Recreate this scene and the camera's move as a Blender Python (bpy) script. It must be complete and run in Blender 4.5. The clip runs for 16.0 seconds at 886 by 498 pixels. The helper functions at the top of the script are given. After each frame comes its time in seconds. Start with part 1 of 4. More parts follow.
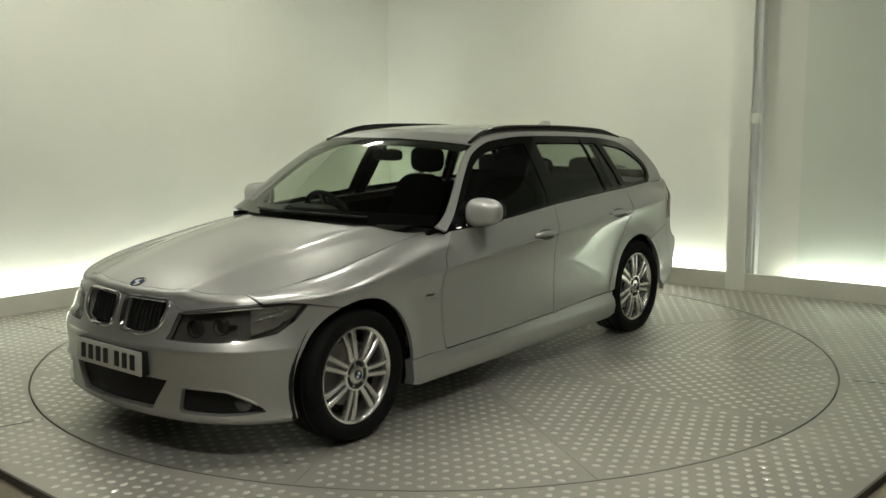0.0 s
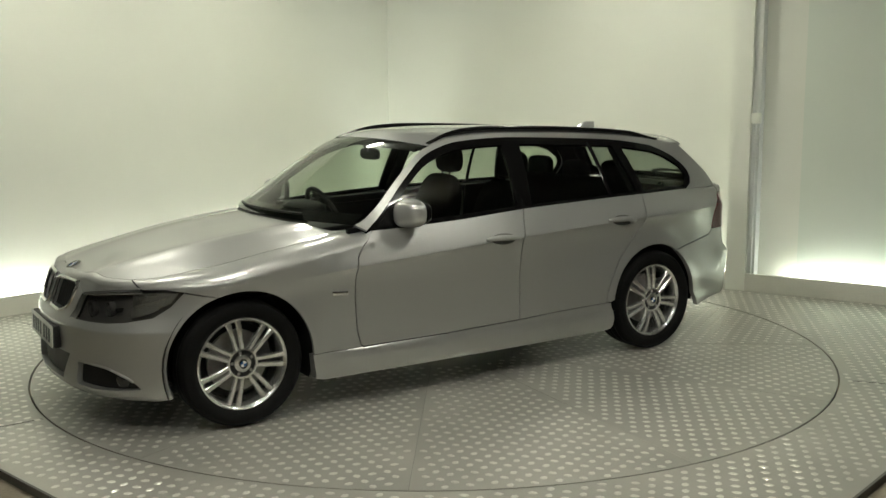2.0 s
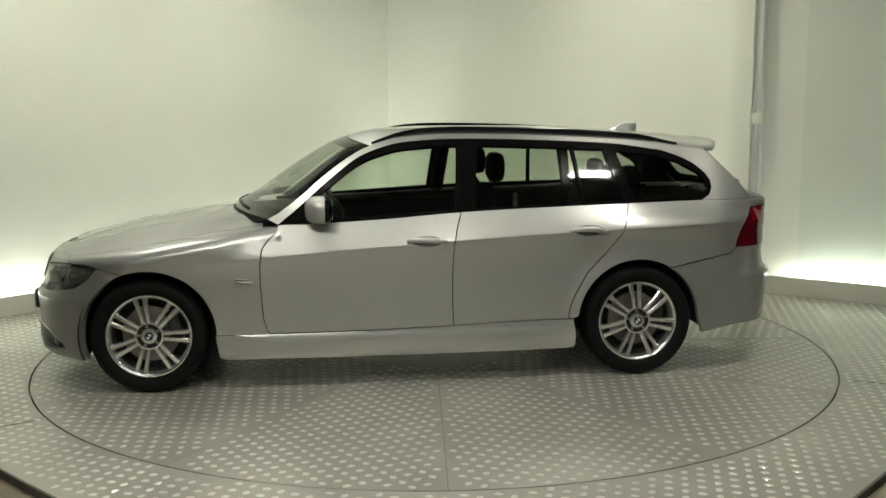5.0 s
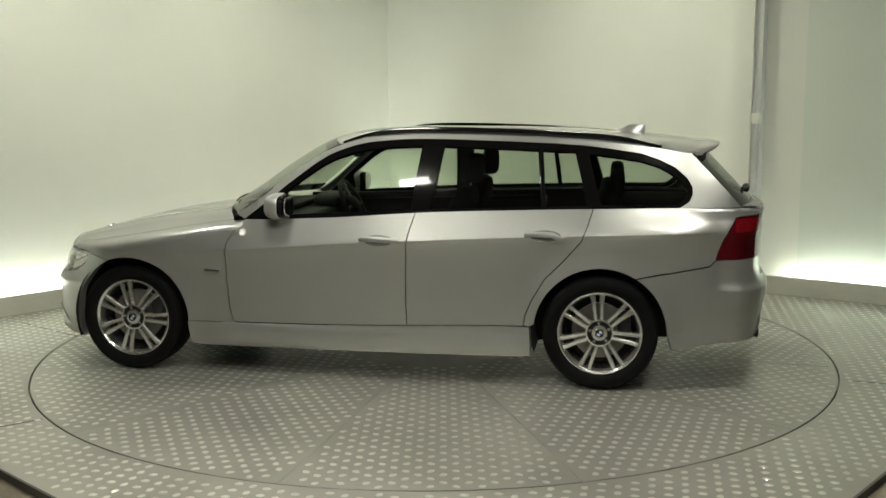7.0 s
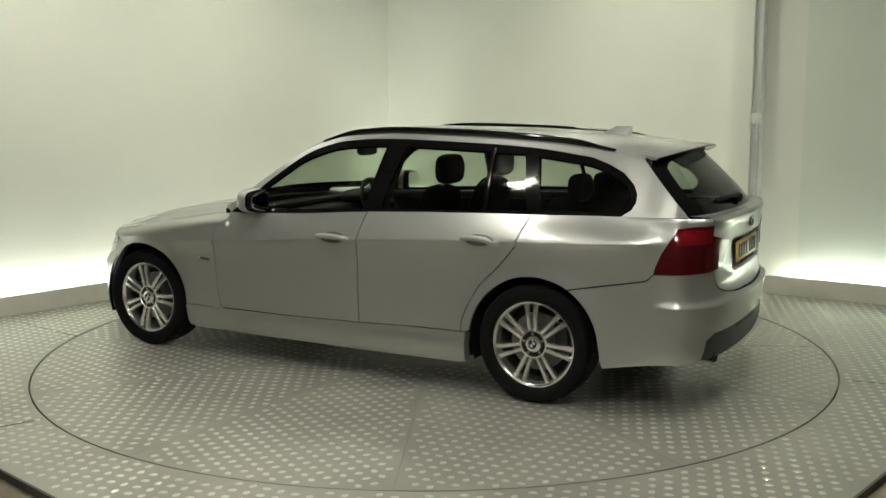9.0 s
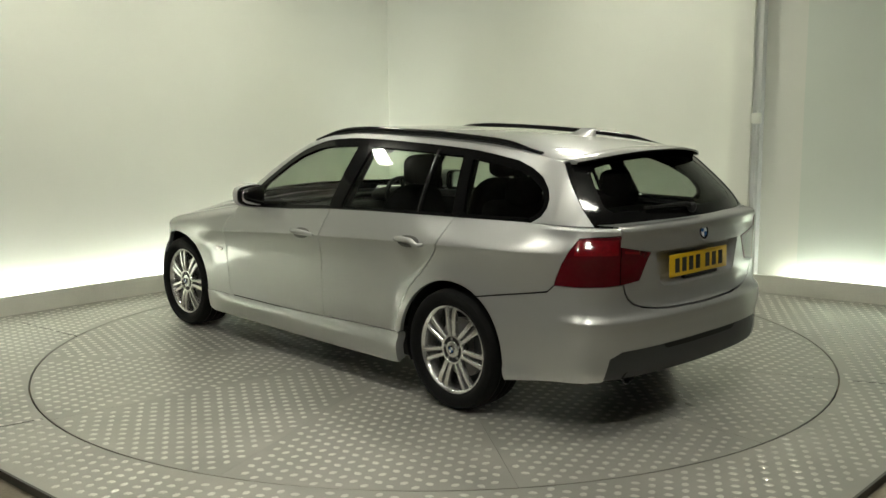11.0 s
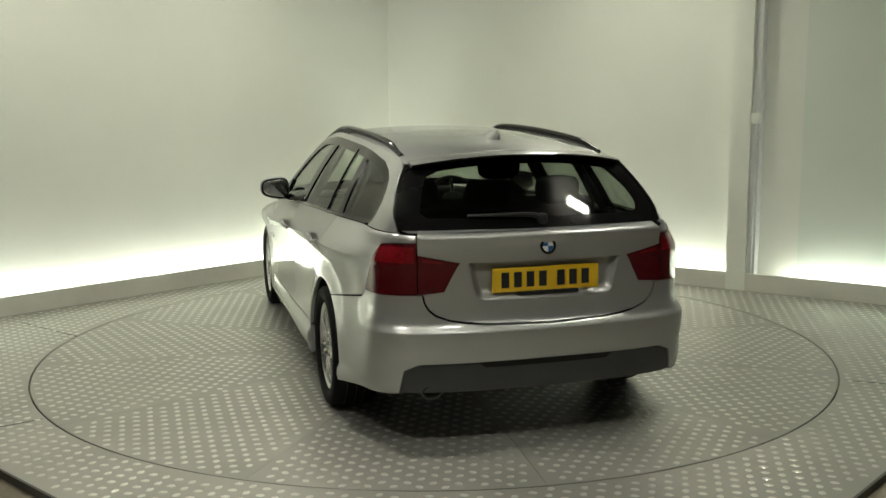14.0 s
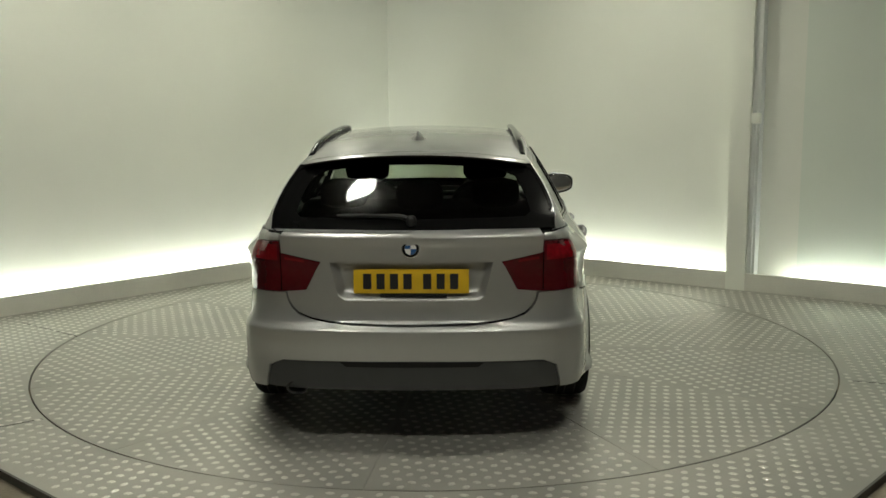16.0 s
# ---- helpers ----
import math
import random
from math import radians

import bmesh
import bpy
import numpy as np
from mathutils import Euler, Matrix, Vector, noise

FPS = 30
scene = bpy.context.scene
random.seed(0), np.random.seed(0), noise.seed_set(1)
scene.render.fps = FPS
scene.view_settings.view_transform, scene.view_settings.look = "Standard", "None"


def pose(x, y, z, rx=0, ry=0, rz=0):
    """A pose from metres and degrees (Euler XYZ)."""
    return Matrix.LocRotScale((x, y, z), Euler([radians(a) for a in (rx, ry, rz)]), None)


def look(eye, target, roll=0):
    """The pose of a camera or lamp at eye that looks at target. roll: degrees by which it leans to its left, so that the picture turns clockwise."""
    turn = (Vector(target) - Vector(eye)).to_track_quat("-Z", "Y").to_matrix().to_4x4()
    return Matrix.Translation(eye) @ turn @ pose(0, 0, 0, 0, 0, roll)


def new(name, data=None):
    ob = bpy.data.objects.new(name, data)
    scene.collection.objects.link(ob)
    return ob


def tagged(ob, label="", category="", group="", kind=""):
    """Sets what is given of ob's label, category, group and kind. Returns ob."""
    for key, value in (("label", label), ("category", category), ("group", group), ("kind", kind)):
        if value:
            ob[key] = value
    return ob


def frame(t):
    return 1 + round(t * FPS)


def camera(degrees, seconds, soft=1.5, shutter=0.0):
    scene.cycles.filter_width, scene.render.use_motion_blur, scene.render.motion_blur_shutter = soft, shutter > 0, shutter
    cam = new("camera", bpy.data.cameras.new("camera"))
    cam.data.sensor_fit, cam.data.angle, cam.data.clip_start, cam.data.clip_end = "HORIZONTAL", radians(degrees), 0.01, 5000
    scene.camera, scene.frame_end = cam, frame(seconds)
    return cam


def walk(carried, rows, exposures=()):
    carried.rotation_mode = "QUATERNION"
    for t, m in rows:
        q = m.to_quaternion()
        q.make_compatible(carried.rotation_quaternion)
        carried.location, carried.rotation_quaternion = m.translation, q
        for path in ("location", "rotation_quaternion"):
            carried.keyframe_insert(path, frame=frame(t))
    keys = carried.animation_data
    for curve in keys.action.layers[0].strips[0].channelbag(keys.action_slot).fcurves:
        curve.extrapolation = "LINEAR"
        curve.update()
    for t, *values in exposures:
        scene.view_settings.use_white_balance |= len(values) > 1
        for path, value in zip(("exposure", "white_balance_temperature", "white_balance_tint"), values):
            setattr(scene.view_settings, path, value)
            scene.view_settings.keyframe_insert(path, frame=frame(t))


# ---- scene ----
from mathutils.geometry import delaunay_2d_cdt

cam = camera(48.8, 16.0, soft=1.5)
EYE = Vector((0.0, -6.302, 1.586))
CAM = look(EYE, EYE + Vector((0.00865, 0.98865, -0.14997)), -0.37)
walk(cam, [(0.0, CAM), (16.0, CAM)], exposures=[(0.0, 0.13), (1.0, 0.25), (2.0, 0.31), (4.0, 0.36), (6.5, 0.29), (9.0, 0.29), (12.5, 0.24), (14.0, 0.08), (16.0, -0.02)])

# ---------------------------------------------------------------- light
world = bpy.data.worlds.new("world")
scene.world = world
world.use_nodes = True
world.node_tree.nodes["Background"].inputs[0].default_value = (0.5, 0.55, 0.5, 1)
world.node_tree.nodes["Background"].inputs[1].default_value = 0.0
CEILING_GLOW = 100.0
WASH_GLOW = 58.0
STRIP_GLOW = 44.0

# ---------------------------------------------------------------- materials


def material(name, color=(0.5, 0.5, 0.5), rough=0.5, metal=0.0, scale=6.0, vary=0.08, bump=0.0, fine=80.0, coat=0.0, spec=0.5, coords="Object", distance=0.002):
    """A surface with stains at a large scale and grain at a fine one."""
    m = bpy.data.materials.new(name)
    m.use_nodes = True
    nt = m.node_tree
    b = nt.nodes["Principled BSDF"]
    b.inputs["Roughness"].default_value = rough
    b.inputs["Metallic"].default_value = metal
    b.inputs["Coat Weight"].default_value = coat
    b.inputs["Coat Roughness"].default_value = 0.04
    b.inputs["Specular IOR Level"].default_value = spec
    tc = nt.nodes.new("ShaderNodeTexCoord")
    big = nt.nodes.new("ShaderNodeTexNoise")
    big.inputs["Scale"].default_value = scale
    big.inputs["Detail"].default_value = 5.0
    small = nt.nodes.new("ShaderNodeTexNoise")
    small.inputs["Scale"].default_value = fine
    small.inputs["Detail"].default_value = 3.0
    for n in (big, small):
        nt.links.new(tc.outputs[coords], n.inputs["Vector"])
    mix = nt.nodes.new("ShaderNodeMath")
    mix.operation = "MULTIPLY_ADD"
    mix.inputs[1].default_value = 0.35
    nt.links.new(small.outputs[0], mix.inputs[0])
    nt.links.new(big.outputs[0], mix.inputs[2])
    ramp = nt.nodes.new("ShaderNodeMapRange")
    ramp.inputs["From Min"].default_value = 0.4
    ramp.inputs["From Max"].default_value = 0.95
    ramp.inputs["To Min"].default_value = 1.0 - vary
    ramp.inputs["To Max"].default_value = 1.0 + vary
    nt.links.new(mix.outputs[0], ramp.inputs["Value"])
    tint = nt.nodes.new("ShaderNodeVectorMath")
    tint.operation = "SCALE"
    tint.inputs[0].default_value = color
    nt.links.new(ramp.outputs[0], tint.inputs["Scale"])
    nt.links.new(tint.outputs[0], b.inputs["Base Color"])
    if rough > 0.08:
        rr = nt.nodes.new("ShaderNodeMapRange")
        rr.inputs["To Min"].default_value = max(0.02, rough - 0.12 * rough - vary * 0.4)
        rr.inputs["To Max"].default_value = min(1.0, rough + 0.12 * rough + vary * 0.4)
        nt.links.new(big.outputs[0], rr.inputs["Value"])
        nt.links.new(rr.outputs[0], b.inputs["Roughness"])
    if bump:
        bm = nt.nodes.new("ShaderNodeBump")
        bm.inputs["Strength"].default_value = bump
        bm.inputs["Distance"].default_value = distance
        nt.links.new(small.outputs[0], bm.inputs["Height"])
        nt.links.new(bm.outputs[0], b.inputs["Normal"])
    return m


def glow(name, color, strength):
    m = bpy.data.materials.new(name)
    m.use_nodes = True
    b = m.node_tree.nodes["Principled BSDF"]
    b.inputs["Base Color"].default_value = (0.8, 0.8, 0.8, 1)
    b.inputs["Emission Color"].default_value = (*color, 1)
    b.inputs["Emission Strength"].default_value = strength
    return m


def glass(name, tint, rough=0.0, gloss=0.035):
    """Thin glazing: tinted see-through with a gloss that grows at grazing angles."""
    m = bpy.data.materials.new(name)
    m.use_nodes = True
    nt = m.node_tree
    nt.nodes.remove(nt.nodes["Principled BSDF"])
    out = nt.nodes["Material Output"]
    tr = nt.nodes.new("ShaderNodeBsdfTransparent")
    tr.inputs[0].default_value = (*tint, 1)
    gl = nt.nodes.new("ShaderNodeBsdfGlossy")
    gl.inputs["Roughness"].default_value = rough
    # Schlick's curve, the same from both sides of a thin pane
    fr = nt.nodes.new("ShaderNodeLayerWeight")
    fr.inputs["Blend"].default_value = 0.5
    pw = nt.nodes.new("ShaderNodeMath")
    pw.operation = "POWER"
    pw.inputs[1].default_value = 5.0
    sc = nt.nodes.new("ShaderNodeMath")
    sc.operation = "MULTIPLY_ADD"
    sc.inputs[1].default_value = 0.93
    sc.inputs[2].default_value = gloss
    mx = nt.nodes.new("ShaderNodeMixShader")
    nt.links.new(fr.outputs["Facing"], pw.inputs[0])
    nt.links.new(pw.outputs[0], sc.inputs[0])
    nt.links.new(sc.outputs[0], mx.inputs[0])
    nt.links.new(tr.outputs[0], mx.inputs[1])
    nt.links.new(gl.outputs[0], mx.inputs[2])
    nt.links.new(mx.outputs[0], out.inputs["Surface"])
    return m


WALL = material("white_wall_paint", (0.78, 0.80, 0.705), 0.6, scale=1.2, vary=0.03, bump=0.05, fine=220)
HALL = material("dull_grey_hall_paint", (0.20, 0.20, 0.19), 0.7, scale=1.2, vary=0.06)
WALL_GREEN = material("pale_green_wall_paint", (0.70, 0.76, 0.66), 0.55, scale=1.2, vary=0.03, bump=0.05, fine=220)
PLINTH = material("scuffed_white_plinth", (0.66, 0.66, 0.58), 0.5, scale=2.5, vary=0.10, bump=0.08)
TRIM = material("grey_painted_trim", (0.62, 0.64, 0.60), 0.45, scale=3, vary=0.08)
CEIL = material("dark_grey_ceiling_paint", (0.16, 0.16, 0.15), 0.8, scale=2, vary=0.04)
STEEL = material("worn_tread_steel", (0.43, 0.42, 0.372), 0.42, metal=0.45, scale=1.3, vary=0.22, bump=0.1, fine=160)
STEEL_TOP = material("polished_tread_studs", (0.76, 0.745, 0.68), 0.32, metal=0.6, scale=2.5, vary=0.16)
SEAM = material("grimy_seam", (0.12, 0.115, 0.10), 0.8)
DARK_GAP = material("black_gap", (0.02, 0.02, 0.018), 0.8)
CONCRETE = material("brown_stained_concrete", (0.25, 0.215, 0.155), 0.8, scale=2.2, vary=0.35, bump=0.4)
LED = glow("led_strip_light", (0.96, 1.0, 0.96), STRIP_GLOW)
WASH_LIGHT = glow("wall_wash_diffuser", (1.0, 0.985, 0.85), WASH_GLOW)
PANEL_LIGHT = glow("ceiling_light_diffuser", (1.0, 0.985, 0.86), CEILING_GLOW)
PAINT = material("silver_metallic_paint", (0.46, 0.465, 0.45), 0.37, metal=0.64, scale=1.5, vary=0.02, coat=1.0)
PAINT.node_tree.nodes["Principled BSDF"].inputs["Specular Tint"].default_value = (0.5, 0.5, 0.5, 1)
BLACK_GLOSS = material("black_gloss_trim", (0.005, 0.005, 0.005), 0.06, scale=4, vary=0.05, spec=0.14)
BLACK_PLASTIC = material("black_plastic", (0.010, 0.010, 0.010), 0.5, spec=0.3, scale=8, vary=0.15, bump=0.2, fine=300)
GREY_PLASTIC = material("dark_grey_plastic", (0.045, 0.047, 0.047), 0.5, scale=8, vary=0.12, bump=0.2, fine=300)
RUBBER = material("black_tyre_rubber", (0.007, 0.007, 0.007), 0.7, spec=0.12, scale=10, vary=0.25, bump=0.3, fine=120)
ALLOY = material("silver_alloy", (0.74, 0.74, 0.72), 0.22, metal=0.9, scale=12, vary=0.06, coat=0.3)
DISC = material("brake_disc_steel", (0.30, 0.29, 0.27), 0.4, metal=0.9, scale=20, vary=0.2)
CHROME = material("chrome", (0.82, 0.82, 0.82), 0.07, metal=1.0, vary=0.02)
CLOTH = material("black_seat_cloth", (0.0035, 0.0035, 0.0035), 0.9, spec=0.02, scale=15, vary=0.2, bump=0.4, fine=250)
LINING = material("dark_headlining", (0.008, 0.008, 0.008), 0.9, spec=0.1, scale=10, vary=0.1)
GLASS = glass("tinted_green_glass", (0.64, 0.69, 0.62))
REAR_GLASS = glass("darker_tailgate_glass", (0.47, 0.51, 0.46), gloss=0.03)
LENS = glass("clear_lamp_lens", (0.86, 0.86, 0.85), gloss=0.12)
RED = material("red_lamp_lens", (0.075, 0.002, 0.006), 0.12, scale=9, vary=0.2, coat=0.4)
RED_BRIGHT = material("bright_red_reflector", (0.17, 0.004, 0.008), 0.15, scale=60, vary=0.3, coat=0.8)
YELLOW = material("yellow_plate", (0.72, 0.46, 0.02), 0.35, scale=8, vary=0.05)
WHITE_PLATE = material("white_plate", (0.62, 0.62, 0.58), 0.4, scale=8, vary=0.05)
INK = material("black_ink", (0.015, 0.015, 0.015), 0.5)
BLUE = material("blue_enamel", (0.03, 0.10, 0.26), 0.25)
WHITE = material("white_enamel", (0.8, 0.8, 0.8), 0.25)

# ---------------------------------------------------------------- mesh helpers


def finish(name, me, mat, parent=None, label="", smooth=True):
    for m in (mat if isinstance(mat, (list, tuple)) else [mat]):
        me.materials.append(m)
    if smooth:
        me.polygons.foreach_set("use_smooth", [True] * len(me.polygons))
    ob = new(name, me)
    if parent is not None:
        ob.parent = parent
    if label:
        tagged(ob, label)
    return ob


def part(name, bm, mat, parent, label="", smooth=True, sharp=0.6):
    """Links a bmesh as one mesh object under a thing or a part."""
    me = bpy.data.meshes.new(name)
    bmesh.ops.recalc_face_normals(bm, faces=bm.faces)
    bm.to_mesh(me)
    bm.free()
    ob = finish(name, me, mat, parent, label, smooth)
    if smooth:
        me.set_sharp_from_angle(angle=sharp)
    return ob


def raw(name, verts, faces, mat, parent, label="", smooth=True, sharp=0.6):
    me = bpy.data.meshes.new(name)
    me.from_pydata([tuple(v) for v in verts], [], faces)
    me.update()
    ob = finish(name, me, mat, parent, label, smooth)
    if smooth:
        me.set_sharp_from_angle(angle=sharp)
    return ob


def add_box(bm, size, m=None, bevel=0.0, seg=2):
    r = bmesh.ops.create_cube(bm, size=1.0, matrix=(m or Matrix()) @ Matrix.Diagonal((*size, 1)))
    if bevel:
        edges = list({e for v in r["verts"] for e in v.link_edges})
        bmesh.ops.bevel(bm, geom=edges, offset=bevel, segments=seg, affect="EDGES", profile=0.5)
    return bm


def box(size, m=None, bevel=0.0, seg=2):
    return add_box(bmesh.new(), size, m, bevel, seg)


def prism(pts, z0, z1):
    """An upright block over a flat outline."""
    n = len(pts)
    verts = [(x, y, z0) for x, y in pts] + [(x, y, z1) for x, y in pts]
    faces = [tuple(range(n))[::-1], tuple(range(n, 2 * n))] + [(i, (i + 1) % n, n + (i + 1) % n, n + i) for i in range(n)]
    bm = bmesh.new()
    vs = [bm.verts.new(v) for v in verts]
    for f in faces:
        bm.faces.new([vs[i] for i in f])
    return bm


def tube(path, radius, seg=10, caps=True, bm=None, flat=1.0, up=Vector((0, 0, 1))):
    """A bar along a path; radius: one number or one for each point."""
    bm = bm or bmesh.new()
    pts = [Vector(q) for q in path]
    rings = []
    for i, q in enumerate(pts):
        d = (pts[min(i + 1, len(pts) - 1)] - pts[max(i - 1, 0)]).normalized()
        side = d.cross(up)
        side = side.normalized() if side.length > 1e-4 else Vector((1, 0, 0))
        u = side.cross(d)
        r = radius[i] if isinstance(radius, (list, tuple)) else radius
        rings.append([bm.verts.new(q + side * (r * math.cos(a)) + u * (r * flat * math.sin(a))) for a in (2 * math.pi * k / seg for k in range(seg))])
    for a, b in zip(rings, rings[1:]):
        for k in range(seg):
            bm.faces.new((a[k], a[(k + 1) % seg], b[(k + 1) % seg], b[k]))
    if caps:
        bm.faces.new(rings[0][::-1])
        bm.faces.new(rings[-1])
    return bm


def lathe(profile, seg=48, axis="y", m=None, bm=None):
    """Turns a profile of (radius, along) about an axis through the origin."""
    bm = bm or bmesh.new()
    m = m or Matrix()
    rings = []
    for r, h in profile:
        ring = []
        for k in range(seg):
            a = 2 * math.pi * k / seg
            c, s = r * math.cos(a), r * math.sin(a)
            ring.append(bm.verts.new(m @ Vector((c, h, s) if axis == "y" else (c, s, h))))
        rings.append(ring)
    for a, b in zip(rings, rings[1:]):
        for k in range(seg):
            bm.faces.new((a[k], a[(k + 1) % seg], b[(k + 1) % seg], b[k]))
    return bm


def curve(x, keys):
    """Smooth curve through (x, y) keys in rising x, held flat outside."""
    n = len(keys)
    if x <= keys[0][0]:
        return keys[0][1]
    if x >= keys[-1][0]:
        return keys[-1][1]
    i = 0
    while x > keys[i + 1][0]:
        i += 1
    (x0, y0), (x1, y1) = keys[i], keys[i + 1]
    d = (y1 - y0) / (x1 - x0)

    def slope(j):
        if j in (0, n - 1):
            return d
        a = (keys[j][1] - keys[j - 1][1]) / (keys[j][0] - keys[j - 1][0])
        b = (keys[j + 1][1] - keys[j][1]) / (keys[j + 1][0] - keys[j][0])
        return 0.0 if a * b <= 0 else 2 * a * b / (a + b)
    h, t = x1 - x0, (x - x0) / (x1 - x0)
    s0, s1 = slope(i), slope(i + 1)
    return y0 * (1 + 2 * t) * (1 - t) ** 2 + s0 * h * t * (1 - t) ** 2 + y1 * t * t * (3 - 2 * t) + s1 * h * t * t * (t - 1)


def smoothstep(a, b, x):
    t = min(1.0, max(0.0, (x - a) / (b - a)))
    return t * t * (3 - 2 * t)


# ---------------------------------------------------------------- the bay
CORNER = Vector((-0.448, 3.766))
DIR_L = Vector((-0.702, -0.712)).normalized()
DIR_R = Vector((0.826, -0.564)).normalized()
LEN_L, LEN_R = 6.2, 6.4
ROOM_H = 3.1


def strip(along, length, start, inner, outer, z0, z1):
    """A block along a bay wall: distances inner..outer are measured into the bay from the plinth's front line."""
    inward = Vector((-along.y, along.x))
    if inward.dot(-CORNER) < 0:
        inward = -inward
    a, b = CORNER + along * start, CORNER + along * length
    pts = [a + inward * inner, b + inward * inner, b + inward * outer, a + inward * outer]
    return prism([(q.x, q.y) for q in pts], z0, z1)


def build_bay():
    for along, length, nm, lab in ((DIR_L, LEN_L, "wall_west", "tall plain white painted bay wall washed by hidden light"),
                                   (DIR_R, LEN_R, "wall_east", "tall plain white painted bay wall with boxed post")):
        w = part(nm, strip(along, length, -0.35, -0.26, -0.14, -0.15, ROOM_H), WALL, None, smooth=False)
        tagged(w, lab, "wall", kind="structure")
        p = part("plinth", strip(along, length, 0.0, -0.022, 0.0, 0.0, 0.146), PLINTH, None, smooth=False)
        tagged(p, "low scuffed off-white plinth along the bay wall", "plinth", kind="structure")
        for a, b in (((0.05, 3.27), (3.37, length)) if along is DIR_L else ((0.05, 3.46), (4.02, length))):
            light = tagged(new("light_strip"), "white led strip light hidden behind the plinth", "strip light", "strip lights behind the plinth")
            part("channel", strip(along, b, a, -0.10, -0.045, 0.0, 0.03), TRIM, light, smooth=False)
            part("diffuser", strip(along, b, a, -0.09, -0.055, 0.034, 0.05), LED, light, smooth=False)
    # the boxed post and the conduit on the east wall
    s = (Vector((2.47, 1.66)) - CORNER).dot(DIR_R)
    post = tagged(new("boxed_post"), "white boxed-in post standing against the bay wall", "post")
    part("casing", strip(DIR_R, s + 0.075, s - 0.085, -0.139, 0.006, 0.0, ROOM_H - 0.002), WALL, post, smooth=False)
    part("side_strip", strip(DIR_R, s + 0.140, s + 0.077, -0.139, -0.03, 0.0, ROOM_H - 0.002), TRIM, post, "pale grey cover strip", smooth=False)
    lining = part("wall_lining", strip(DIR_R, LEN_R, s + 0.46, -0.139, -0.122, 0.0, ROOM_H - 0.002), WALL_GREEN, None, smooth=False)
    tagged(lining, "pale green painted wall lining panel beside the post", "wall panel", kind="structure")
    out = Vector((-DIR_R.y, DIR_R.x))
    out = out if out.dot(-CORNER) > 0 else -out
    c = CORNER + DIR_R * (s + 0.115) - out * 0.014
    box_ob = tagged(new("junction_box"), "small white junction box on the post", "junction box")
    turn = math.degrees(math.atan2(DIR_R.y, DIR_R.x))
    part("body", box((0.075, 0.045, 0.085), Matrix.Translation((c.x, c.y, 1.43)) @ pose(0, 0, 0, 0, 0, turn), 0.006), WALL, box_ob)
    part("conduit", tube([(c.x, c.y, 0.15), (c.x, c.y, 1.41)], 0.011, 10), TRIM, box_ob)
    part("gland", tube([(c.x, c.y, 1.46), (c.x, c.y, 1.49)], 0.014, 10), TRIM, box_ob)


build_bay()


def circle(r, n, a0=0.0, a1=360.0):
    return [(r * math.cos(radians(a0 + (a1 - a0) * k / n)), r * math.sin(radians(a0 + (a1 - a0) * k / n))) for k in range(n + 1)]


TABLE_R = 2.486


def stud(x, y, turn, verts, faces, z=0.0):
    """One raised lozenge of tread plate."""
    i = len(verts)
    c, s = math.cos(turn), math.sin(turn)
    for px, py, pz in ((-0.022, 0, 0), (-0.010, -0.0145, 0), (0.010, -0.0145, 0), (0.022, 0, 0), (0.010, 0.0145, 0), (-0.010, 0.0145, 0),
                       (-0.015, 0, 0.0022), (0.0, -0.0095, 0.0026), (0.015, 0, 0.0022), (0.0, 0.0095, 0.0026)):
        verts.append((x + c * px - s * py, y + s * px + c * py, z + pz))
    for f in ((0, 1, 7, 6), (1, 2, 7), (2, 3, 8, 7), (3, 4, 9, 8), (4, 5, 9), (5, 0, 6, 9), (6, 7, 8, 9)):
        faces.append(tuple(i + k for k in f))


